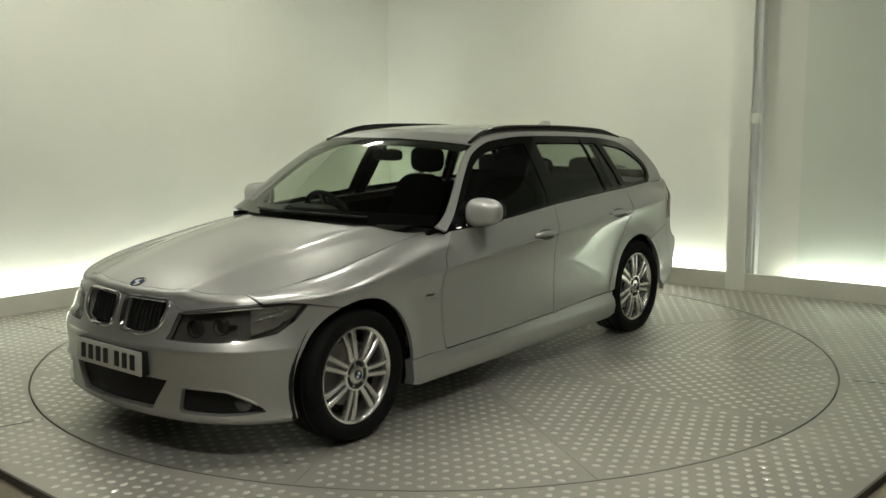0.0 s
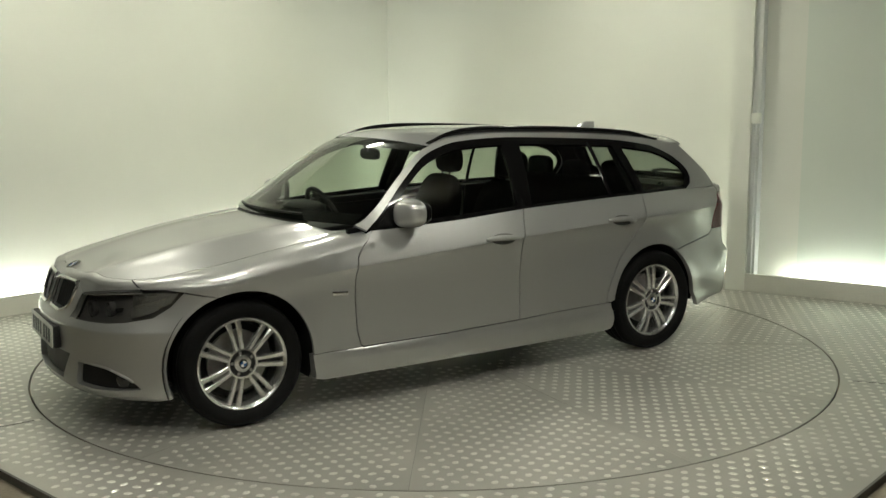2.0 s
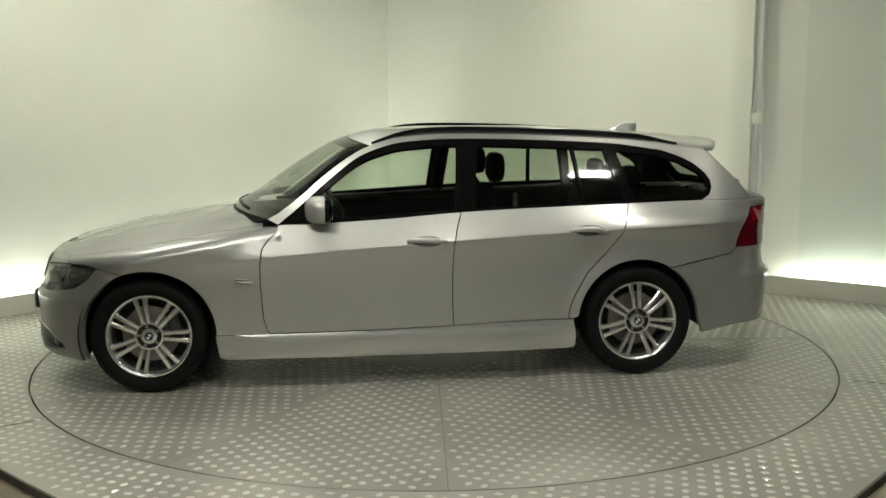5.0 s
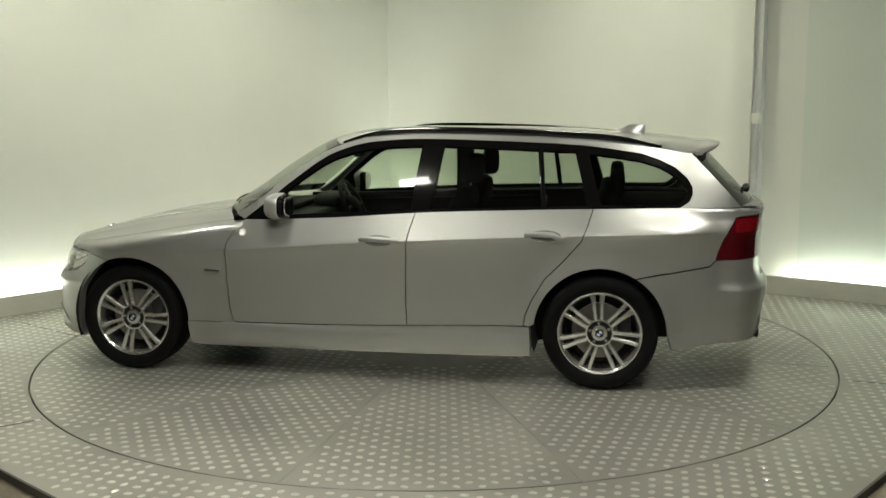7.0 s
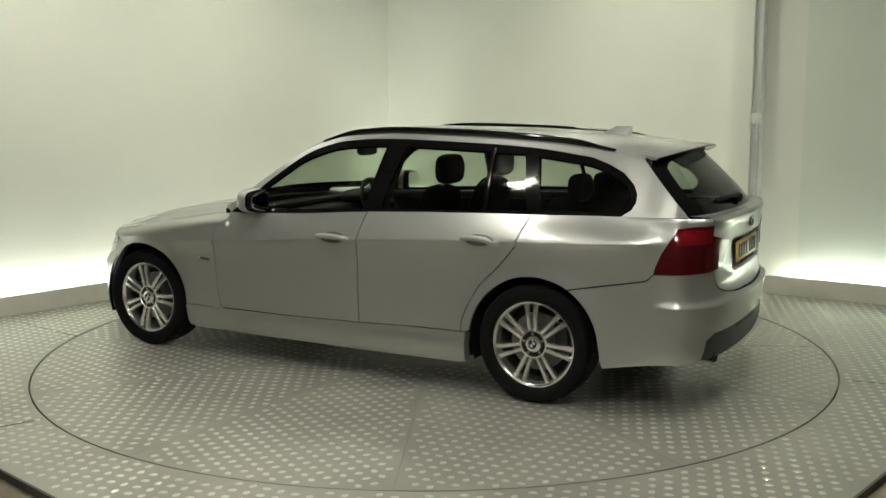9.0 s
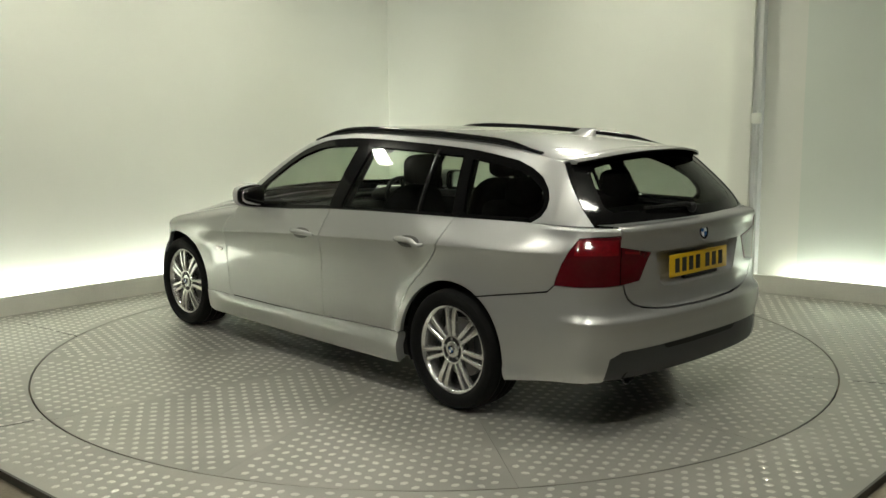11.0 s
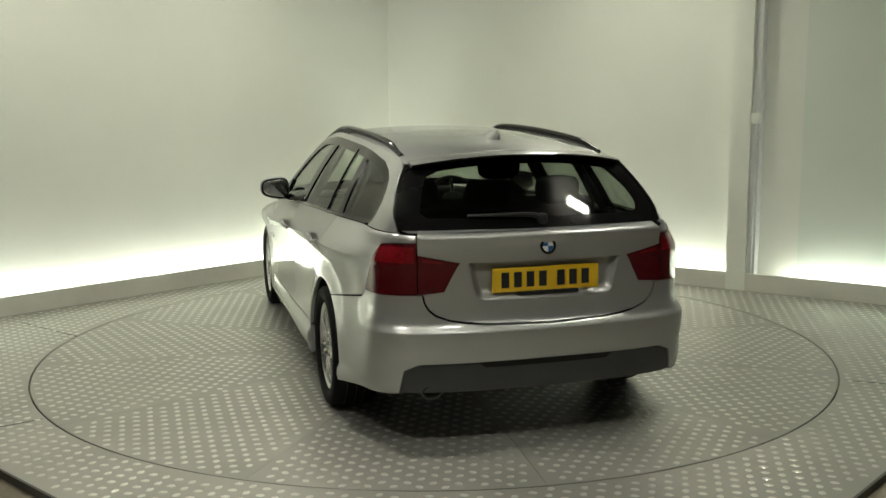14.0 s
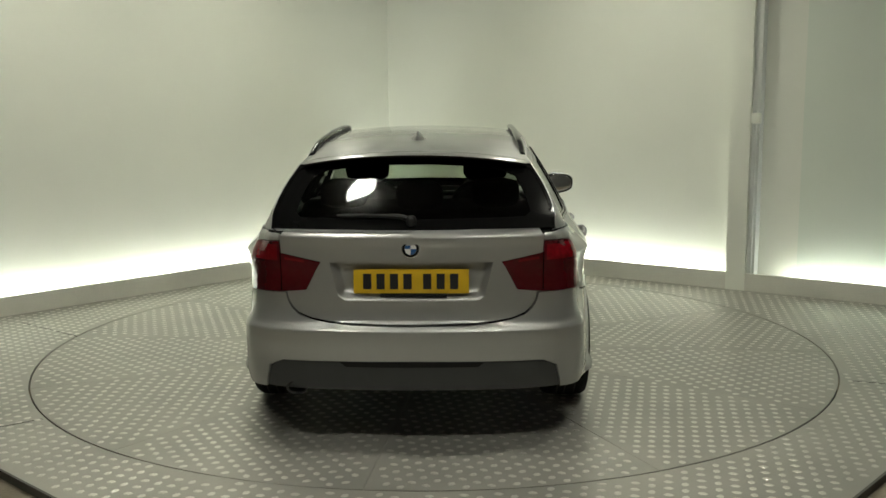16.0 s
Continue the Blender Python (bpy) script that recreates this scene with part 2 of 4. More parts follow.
def build_turntable():
    table = tagged(new("turntable"), "round steel tread-plate turntable set in the floor", "turntable")
    part("rim", lathe([(TABLE_R - 0.012, -0.11), (TABLE_R - 0.012, -0.006), (0.3, -0.006), (0.001, -0.006)], 96, "z"), SEAM, table, smooth=False)
    # wedge plates, each with its own run of studs
    first = None
    for k in range(12):
        verts, faces, mats = [], [], []
        if first is None:
            out = circle(TABLE_R - 0.010, 16, 0.03, 29.97)
            ins = circle(0.55, 8, 0.12, 29.88)
            ring = out + ins[::-1]
            n = len(ring)
            verts += [(x, y, 0.0) for x, y in ring] + [(x, y, -0.006) for x, y in ring]
            faces.append(tuple(range(n)))
            faces += [(i, n + i, n + (i + 1) % n, (i + 1) % n) for i in range(n)]
            base = len(faces)
            px, py = 0.087, 0.054
            for iy in range(-50, 50):
                for ix in range(0, 60):
                    u = ix * px + (px / 2 if iy % 2 else 0)
                    v = iy * py
                    c, s = math.cos(radians(15)), math.sin(radians(15))
                    x, y = c * u - s * v, s * u + c * v
                    r, a = math.hypot(x, y), math.degrees(math.atan2(y, x))
                    edge = min(a, 30 - a)
                    if 0.58 < r < TABLE_R - 0.035 and edge > 0 and r * math.sin(radians(edge)) > 0.026:
                        stud(x, y, radians(15) + (0.7 if (ix + iy // 2) % 2 else -0.7), verts, faces)
            me = bpy.data.meshes.new("plate")
            me.from_pydata(verts, [], faces)
            me.materials.append(STEEL)
            me.materials.append(STEEL_TOP)
            me.polygons.foreach_set("material_index", [0 if i < base else 1 for i in range(len(faces))])
            me.update()
            first = me
        ob = new("plate", first)
        ob.parent = table
        ob.matrix_basis = pose(0, 0, 0, 0, 0, 25 + 30 * k)
    hub = lathe([(0.548, -0.006), (0.548, 0.0), (0.001, 0.0)], 64, "z")
    part("hub_plate", hub, STEEL, table, smooth=False)
    return table


turntable = build_turntable()


def build_platform():
    """The square tread-plate deck round the table."""
    front_l = Vector((-1.73, -2.35))
    front_r = Vector((1.80, -2.455))
    dl, dr = Vector((0.749, -0.662)).normalized(), Vector((-0.684, -0.729)).normalized()

    def meet(a, d, b, e):
        k = ((b.x - a.x) * e.y - (b.y - a.y) * e.x) / (d.x * e.y - d.y * e.x)
        return a + d * k
    west = meet(CORNER, DIR_L, front_l, dl)
    south = meet(front_l, dl, front_r, dr)
    east = meet(front_r, dr, CORNER, DIR_R)
    outline = [CORNER, west, south, east]

    def edge(angle):
        d = Vector((math.cos(angle), math.sin(angle)))
        best = 99.0
        for a, b in zip(outline, outline[1:] + outline[:1]):
            e = b - a
            den = d.x * e.y - d.y * e.x
            if abs(den) < 1e-6:
                continue
            k = (a.x * e.y - a.y * e.x) / den
            q = (a.x * d.y - a.y * d.x) / den
            if k > 0 and -1e-6 <= q <= 1 + 1e-6:
                best = min(best, k)
        return d * best
    angles = sorted([2 * math.pi * k / 192 for k in range(192)] + [math.atan2(q.y, q.x) % (2 * math.pi) for q in outline])
    verts, faces = [], []
    n = len(angles)
    for a in angles:
        e = edge(a)
        i = (TABLE_R * math.cos(a), TABLE_R * math.sin(a))
        verts += [(*i, 0.0), (e.x, e.y, 0.0), (e.x, e.y, -0.1), (*i, -0.1)]
    for k in range(n):
        a, b = 4 * k, 4 * ((k + 1) % n)
        faces += [(a, a + 1, b + 1, b), (a + 1, a + 2, b + 2, b + 1), (a + 3, a, b, b + 3)]
    deck = raw("platform", verts, faces, STEEL, None, smooth=False)
    tagged(deck, "grey steel tread-plate platform deck round the turntable", "platform", kind="structure")
    sv, sf = [], []
    for iy in range(-140, 150):
        for ix in range(-110, 115):
            u, v = ix * 0.087 + (0.0435 if iy % 2 else 0), iy * 0.054
            x, y = 0.9 * u - 0.436 * v, 0.436 * u + 0.9 * v
            r = math.hypot(x, y)
            if r < TABLE_R + 0.03 or r > 5:
                continue
            e = edge(math.atan2(y, x)).length
            if r < e - 0.05:
                stud(x, y, 0.45 + (0.7 if (ix + iy // 2) % 2 else -0.7), sv, sf)
    tagged(raw("tread_studs", sv, sf, STEEL_TOP, deck, smooth=False), kind="stuff")
    for a, b in ((Vector((-3.02, 0.71)), Vector((-2.46, 0.272))), (Vector((2.35, -0.95)), Vector((2.9, -1.18))), (Vector((-2.0, -1.5)), Vector((-2.32, -1.74)))):
        d = (b - a).normalized()
        o = Vector((-d.y, d.x)) * 0.003
        pts = [a + o, a - o, b - o, b + o]
        part("deck_joint", prism([(q.x, q.y) for q in pts], -0.002, 0.0012), DARK_GAP, deck, smooth=False)
    for a, b in ((west, south), (south, east)):
        d = (b - a).normalized()
        o = Vector((d.y, -d.x))
        o = o if o.dot(a) > 0 else -o
        pts = [a, b, b + o * 0.012, a + o * 0.012]
        tr = part("edge_trim", prism([(q.x, q.y) for q in pts], -0.04, 0.002), SEAM, None, smooth=False)
        tagged(tr, "dark edging strip along the platform", "trim", kind="structure")


build_platform()


def build_shell():
    """The hall that closes the place round the camera."""
    g = part("ground", prism([(-9, -8.2), (9, -8.2), (9, 6), (-9, 6)], -0.25, -0.035), CONCRETE, None, smooth=False)
    tagged(g, "brown stained concrete hall floor", "floor", kind="structure")
    c = part("ceiling", prism([(-9, -8.2), (9, -8.2), (9, 6), (-9, 6)], ROOM_H, ROOM_H + 0.15), CEIL, None, smooth=False)
    tagged(c, "plain dark grey ceiling over the bay", "ceiling", kind="structure")
    for nm, pts in (("wall_south", [(-9, -8.4), (9, -8.4), (9, -8.2), (-9, -8.2)]), ("wall_far_west", [(-9.2, -8.2), (-9, -8.2), (-9, 6), (-9.2, 6)]),
                    ("wall_far_east", [(9, -8.2), (9.2, -8.2), (9.2, 6), (9, 6)]), ("wall_north", [(-9, 6), (9, 6), (9, 6.2), (-9, 6.2)])):
        w = part(nm, prism(pts, -0.1, ROOM_H), HALL, None, smooth=False)
        tagged(w, "plain painted hall wall", "wall", kind="structure")


build_shell()


def build_ceiling_light(x, y, turn=0, mat=None):
    t = tagged(new("ceiling_light"), "small white hanging box light under the ceiling", "ceiling light", "ceiling lights over the bay")
    t.matrix_basis = pose(x, y, ROOM_H - 0.14, 0, 0, turn)
    for sgn in (-1, 1):
        part("end_cap", box((0.02, 0.17, 0.075), Matrix.Translation((0.19 * sgn, 0, 0)), 0.004), TRIM, t, smooth=False)
        part("hanger", tube([(0.15 * sgn, 0, 0.03), (0.15 * sgn, 0, 0.14)], 0.004, 6), TRIM, t)
    part("diffuser", box((0.36, 0.15, 0.06), None, 0.012), mat or PANEL_LIGHT, t, smooth=False)


for lx, ly, lt in ((-0.8, -1.9, 0), (1.8, -1.7, 0), (-1.3, -3.9, 0), (0.7, -3.9, 0)):
    build_ceiling_light(lx, ly, lt)
for lx, ly, lt in ((-1.0, 1.5, 45), (-2.4, 0.3, 45), (1.1, 1.3, -35)):
    build_ceiling_light(lx, ly, lt, WASH_LIGHT)

# ---------------------------------------------------------------- the car: its skin as smooth functions
PLAN = ((2.128, 0), (2.121, .15), (2.097, .32), (2.052, .485), (1.978, .625), (1.875, .735), (1.74, .816), (1.57, .871), (1.38, .894), (1.0, .895), (.6, .897),
        (0, .901), (-.6, .904), (-1.1, .907), (-1.38, .909), (-1.65, .889), (-1.85, .863), (-2.0, .838), (-2.125, .803), (-2.213, .732), (-2.273, .618),
        (-2.315, .42), (-2.335, .18), (-2.339, 0))


def plan_table():
    pts = [Vector(q) for q in PLAN]
    pts = [Vector((pts[1].x, -pts[1].y))] + pts + [Vector((pts[-2].x, -pts[-2].y))]
    dense = []
    for i in range(1, len(pts) - 2):
        a, b, c, d = pts[i - 1:i + 3]
        for k in range(12):
            t = k / 12
            dense.append(0.5 * (2 * b + (c - a) * t + (2 * a - 5 * b + 4 * c - d) * t * t + (3 * b - a - 3 * c + d) * t ** 3))
    dense.append(pts[-2])
    run = [0.0]
    for a, b in zip(dense, dense[1:]):
        run.append(run[-1] + (b - a).length)
    return np.array([(p.x, p.y) for p in dense]), np.array(run)


TAB, RUN = plan_table()
ZERO = float(np.interp(0.0, TAB[::-1, 0], RUN[::-1]))
S_TAB = ZERO - RUN
S_FRONT, S_REAR = float(S_TAB[0]), float(S_TAB[-1])
MID = int(np.argmax(TAB[:, 1]))
NRM = np.gradient(TAB, axis=0)
NRM = np.stack([-NRM[:, 1], NRM[:, 0]], 1)
NRM /= np.linalg.norm(NRM, axis=1)[:, None]
NRM *= np.sign((NRM * (TAB - np.array([-0.1, 0.2]))).sum(1))[:, None]


def sx(x):
    return float(np.interp(x, TAB[::-1, 0], S_TAB[::-1]))


def sf(y):
    return float(np.interp(y, TAB[:MID, 1], S_TAB[:MID]))


def sr(y):
    return float(np.interp(y, TAB[MID:, 1][::-1], S_TAB[MID:][::-1]))


def plan_at(s):
    q = float(np.interp(-s, -S_TAB, np.arange(len(S_TAB))))
    i = min(int(q), len(S_TAB) - 2)
    f = q - i
    c = TAB[i] * (1 - f) + TAB[i + 1] * f
    n = NRM[i] * (1 - f) + NRM[i + 1] * f
    return c[0], c[1], n[0], n[1]


BELT = ((-2.4, 1.0), (-1.9, 1.0), (-1.34, .995), (-.81, .984), (-.36, .968), (.13, .935), (.63, .915), (.9, .91))
CREASE = ((-2.2, .878), (-1.995, .873), (-1.124, .847), (-.302, .81), (.737, .742), (1.2, .70))
WHEEL_X, WHEEL_Z = 1.38, .315


def belt(x):
    return curve(x, BELT)


def bonnet_z(x, y):
    y = abs(y)
    zc = curve(x, ((.5, .985), (.8, .965), (.98, .947), (1.33, .900), (1.72, .818), (1.95, .752), (2.06, .712), (2.12, .68)))
    fall = curve(x, ((.6, .065), (1.3, .080), (1.75, .082), (2.05, .055))) * (y / .72) ** 2.2
    ridge = curve(x, ((.7, .50), (1.5, .42), (2.0, .33)))
    return zc - fall + .010 * math.exp(-((y - ridge) / .06) ** 2)


SIDE_LOW = ((.15, .075), (.165, .030), (.20, .014), (.262, .006), (.300, .014), (.312, .026), (.36, .027), (.5, .026), (.62, .023))
FRONT_IN = ((.15, .10), (.175, .035), (.21, .005), (.26, 0), (.40, .006), (.46, .002), (.50, .0), (.53, .014), (.57, .040), (.63, .060), (.70, .090), (.76, .125))
REAR_IN = ((.20, .12), (.27, .035), (.34, .02), (.42, .018), (.50, .004), (.555, .0), (.575, .012), (.60, .036), (.66, .046), (.80, .046), (.88, .042), (.93, .040), (.985, .03), (1.0, .045), (1.008, .075), (1.012, .118))


TAPER, LEAN = .055, .038


def inset_at(x, v, wf, wr):
    zc = curve(x, CREASE)
    if v <= .62:
        side = curve(v, SIDE_LOW)
    elif v <= zc:
        side = .023 * (1 - ((v - .62) / (zc - .62)) ** 1.5) - .004 * ((v - .62) / (zc - .62)) ** 3 - .007 * math.exp(-(zc - v) / .02)
    else:
        t = (v - zc) / max(.05, belt(x) - zc)
        side = -.011 + .069 * t ** 1.05
    if x > .72 and v > .62:
        soft = .023 - .025 * smoothstep(.60, .76, v) + .05 * max(0.0, (v - .76) / .14) ** 2
        k = smoothstep(.72, 1.15, x)
        side = side * (1 - k) + soft * k
    if v < .312 and x > .75:
        side += (.027 - side) * smoothstep(.75, 1.0, x) if side < .027 else 0
    # soft swell over the wheels
    for wx in (WHEEL_X, -WHEEL_X):
        r = math.hypot(x - wx, v - WHEEL_Z)
        side -= .015 * math.exp(-((r - .36) / .07) ** 2) if v > .2 else 0
    out = side * (1 - wf) * (1 - wr)
    if wf:
        out += wf * curve(v, FRONT_IN)
    if wr:
        step = curve(v, REAR_IN)
        if .34 < v < .90:
            k = smoothstep(-1.98, -2.20, x)
            step = step * k + (.020 + .026 * smoothstep(.40, .72, v)) * (1 - k)
        if v > .555:
            step *= 1.1 - .3 * smoothstep(-2.02, -2.16, x) + .2 * smoothstep(-2.2, -2.32, x) if v < .98 else 1.0
        out += wr * step
    if x < -.1 and v > .38:
        out += LEAN * smoothstep(-.1, -1.25, x) * (1 - .6 * smoothstep(-1.7, -2.0, x)) * (1 - smoothstep(-2.19, -2.29, x)) * smoothstep(.38, .86, v)
    if x < -.8 and v > .86:
        out += TAPER * smoothstep(-.8, -1.9, x) * (1 - smoothstep(-2.19, -2.29, x)) * smoothstep(.86, 1.0, v)
    return out


def edge_info(s):
    """Height at which the wing or nose starts to roll over to the bonnet."""
    x, y, nx, ny = plan_at(s)
    wf = smoothstep(1.45, 2.02, x)
    depth = .165 * (1 - wf) + .05 * wf
    i0 = inset_at(x, .66, wf, 0)
    for _ in range(3):
        ex, ey = x - nx * (i0 + depth), y - ny * (i0 + depth)
        top = bonnet_z(ex, ey)
        rise = .075 * (1 - wf) + .03 * wf
        zr = top - rise
        i0 = inset_at(x, zr, wf, 0)
    return zr, rise, depth, top


EDGE = {}


def roll(s):
    k = round(s, 3)
    if k not in EDGE:
        EDGE[k] = edge_info(k)
    return EDGE[k]


def vtop(s):
    return roll(s)[0] + .1 * math.pi / 2


def skin(s, v):
    """The lower body's surface: s runs along the side from tail to nose, v is the height."""
    x, y, nx, ny = plan_at(s)
    wf, wr = smoothstep(1.45, 2.02, x), smoothstep(-1.75, -2.08, x)
    if x > .66:
        zr, rise, depth, top = roll(s)
        if v > zr:
            a = min(math.pi / 2, (v - zr) / .1)
            d = inset_at(x, zr, wf, wr) + depth * (1 - math.cos(a))
            return Vector((x - nx * d, y - ny * d, zr + rise * math.sin(a)))
    d = inset_at(x, v, wf, wr)
    return Vector((x - nx * d, y - ny * d, v))


BELT_X, BELT_Y = [], []
for _k in range(80):
    _s = sx(.95) + (S_REAR - sx(.95)) * _k / 79
    _x = plan_at(_s)[0]
    _p = skin(_s, belt(_x)) if _x < .6 else Vector((_x, .836 - max(0, _x - .6) * .12, 0))
    BELT_X.append(_p.x)
    BELT_Y.append(_p.y)
BELT_X, BELT_Y = np.array(BELT_X[::-1]), np.array(BELT_Y[::-1])


def side_y(x, z):
    t = z - belt(x)
    return float(np.interp(x, BELT_X, BELT_Y)) - .006 - (.46 * t + .38 * t * max(t, 0))


def cabin(x, z):
    """The side of the glasshouse."""
    return Vector((x, side_y(x, z), z))


ROOF_EDGE = ((-1.87, 1.285), (-1.6, 1.325), (-1.28, 1.357), (-.8, 1.383), (-.35, 1.393), (-.06, 1.378), (.16, 1.325), (.38, 1.19), (.55, 1.055), (.70, .945))


def roof_edge(x):
    z = curve(x, ROOF_EDGE)
    return Vector((x, side_y(x, z), z))


def screen(u, y):
    """Windscreen: u from 0 at the cowl to 1 at the header."""
    e = roof_edge(.70 + (.14 - .70) * u)
    w = 1 - min(1.0, abs(y / e.y)) ** 2
    return Vector((e.x + (.26 - .13 * u) * w, y, e.z + (.012 + .026 * u) * w))


def roof(u, y):
    x = .14 + (-1.86 - .14) * u
    e = roof_edge(x)
    w = 1 - min(1.0, abs(y / e.y)) ** 2.3
    bow = .13 * smoothstep(.5, 0, u) - .115 * smoothstep(.6, 1, u)
    crown = curve(u, ((0, .038), (.25, .034), (.6, .045), (1, .055)))
    return Vector((x + bow * w, y, e.z + crown * w))


def hatch_edge(z):
    x = curve(z, ((.96, -2.165), (1.0, -2.13), (1.1, -2.04), (1.2, -1.945), (1.285, -1.865), (1.345, -1.808)))
    return x, side_y(x, z)


def hatch(y, z):
    xe, ye = hatch_edge(z)
    w = 1 - min(1.0, abs(y / ye)) ** 2.4
    return Vector((xe - .125 * w, y, z))


# ---------------------------------------------------------------- panels cut out of the skin


def resample(poly, h):
    out = []
    for a, b in zip(poly, poly[1:] + poly[:1]):
        a, b = Vector(a), Vector(b)
        n = max(1, round((b - a).length / h))
        out += [a + (b - a) * (k / n) for k in range(n)]
    return out


def area2(poly):
    return sum(a[0] * b[1] - b[0] * a[1] for a, b in zip(poly, poly[1:] + poly[:1])) / 2


def shrink(poly, d):
    """The outline moved inwards by d."""
    if area2(poly) < 0:
        poly = poly[::-1]
    n = len(poly)
    out = []
    for i in range(n):
        a, b, c = Vector(poly[i - 1]), Vector(poly[i]), Vector(poly[(i + 1) % n])
        e, f = (b - a), (c - b)
        if e.length < 1e-6 or f.length < 1e-6:
            out.append(b)
            continue
        e.normalize()
        f.normalize()
        n1, n2 = Vector((-e.y, e.x)), Vector((-f.y, f.x))
        m = n1 + n2
        if m.length < .3:
            out.append(b + n1 * d)
            continue
        m.normalize()
        out.append(b + m * (d / max(.35, m.dot(n1))))
    return out


def inside(q, poly):
    hit = False
    n = len(poly)
    for i in range(n):
        (x1, y1), (x2, y2) = poly[i - 1], poly[i]
        if (y1 > q[1]) != (y2 > q[1]) and q[0] < (x2 - x1) * (q[1] - y1) / (y2 - y1) + x1:
            hit = not hit
    return hit


def normal_of(f, a, b, out):
    e = 1e-3
    n = (f(a + e, b) - f(a - e, b)).cross(f(a, b + e) - f(a, b - e))
    n.normalize()
    return n if n.dot(out) > 0 else -n


def cut(f, poly, out, h=.035, gap=.0028, holes=(), depth=.014, lift=0.0, mid=None, lines=()):
    """A sheet cut from the surface f along an outline, with turned-in edges. out: a rough outward direction. Gives verts, normals, faces."""
    poly = [(q[0], q[1]) for q in poly]
    tight = shrink(poly, gap)
    if mid is not None:
        tight = [Vector((mid, q[1])) if abs(q[0] - mid) < .006 else q for q in tight]
        holes = [[(mid, q[1]) if abs(q[0] - mid) < .002 else q for q in hole] for hole in holes]
    ring = resample(tight, h)
    rings = [ring] + [resample([(q[0], q[1]) for q in hole], h * .7) for hole in holes]
    pts, edges = [], []
    for r in rings:
        i = len(pts)
        pts += [(q[0], q[1]) for q in r]
        edges += [(i + k, i + (k + 1) % len(r)) for k in range(len(r))]
    rim = np.array(pts)
    for line in lines:
        run = []
        for a in line:
            if inside(a, [(q[0], q[1]) for q in ring]) and np.min(np.hypot(rim[:, 0] - a[0], rim[:, 1] - a[1])) > .004:
                run.append(len(pts))
                pts.append((a[0], a[1]))
            elif run:
                edges += list(zip(run, run[1:]))
                run = []
        edges += list(zip(run, run[1:]))
    lo = [min(q[k] for q in ring) for k in (0, 1)]
    hi = [max(q[k] for q in ring) for k in (0, 1)]
    border = np.array(pts)
    flat = [[(q[0], q[1]) for q in r] for r in rings]
    rows = int((hi[1] - lo[1]) / (h * .86)) + 2
    for j in range(rows):
        for i in range(int((hi[0] - lo[0]) / h) + 2):
            q = (lo[0] + (i + (.5 if j % 2 else 0)) * h, lo[1] + j * h * .86)
            if inside(q, flat[0]) and not any(inside(q, r) for r in flat[1:]) and np.min(np.hypot(border[:, 0] - q[0], border[:, 1] - q[1])) > h * .45:
                pts.append(q)
    co, _, tri, _, _, _ = delaunay_2d_cdt([Vector(q) for q in pts], edges, [], 0, 1e-6)
    keep = []
    for t in tri:
        c = (sum(co[i].x for i in t) / 3, sum(co[i].y for i in t) / 3)
        if inside(c, flat[0]) and not any(inside(c, r) for r in flat[1:]):
            keep.append(list(t))
    dirs = [out(q.x, q.y) for q in co] if callable(out) else [Vector(out)] * len(co)
    nrm = [normal_of(f, q.x, q.y, d) for q, d in zip(co, dirs)]
    pos = [f(q.x, q.y) + n * lift for q, n in zip(co, nrm)]
    faces = []
    for a, b, c in keep:
        g = (pos[b] - pos[a]).cross(pos[c] - pos[a])
        faces.append((a, b, c) if g.dot(nrm[a]) > 0 else (a, c, b))
    count = {}
    for fc in faces:
        for a, b in zip(fc, fc[1:] + fc[:1]):
            count[(a, b)] = 1
    verts, normals = list(pos), list(nrm)
    for (a, b) in list(count):
        if (b, a) not in count and not (mid is not None and abs(co[a].x - mid) < 1e-5 and abs(co[b].x - mid) < 1e-5):
            n = ((pos[b] - pos[a]).cross((nrm[a] + nrm[b]))).normalized()
            i = len(verts)
            verts += [pos[a], pos[b], pos[b] - nrm[b] * depth, pos[a] - nrm[a] * depth]
            normals += [n] * 4
            faces.append((i + 1, i, i + 3, i + 2))
    return verts, normals, faces


def both(piece):
    """The piece and its mirror image in one."""
    v, n, f = piece
    k = len(v)
    return (v + [Vector((q.x, -q.y, q.z)) for q in v], n + [Vector((q.x, -q.y, q.z)) for q in n], f + [tuple(i + k for i in c[::-1]) for c in f])


def mirrored(piece):
    v, n, f = piece
    return [Vector((q.x, -q.y, q.z)) for q in v], [Vector((q.x, -q.y, q.z)) for q in n], [c[::-1] for c in f]


def merged(*pieces):
    v, n, f = [], [], []
    for pv, pn, pf in pieces:
        k = len(v)
        v += pv
        n += pn
        f += [tuple(i + k for i in c) for c in pf]
    return v, n, f


def sheet(name, piece, mat, parent, label=""):
    v, n, f = piece
    me = bpy.data.meshes.new(name)
    me.from_pydata([tuple(q) for q in v], [], f)
    me.update()
    ob = finish(name, me, mat, parent, label)
    me.normals_split_custom_set_from_vertices([tuple(q) for q in n])
    return ob


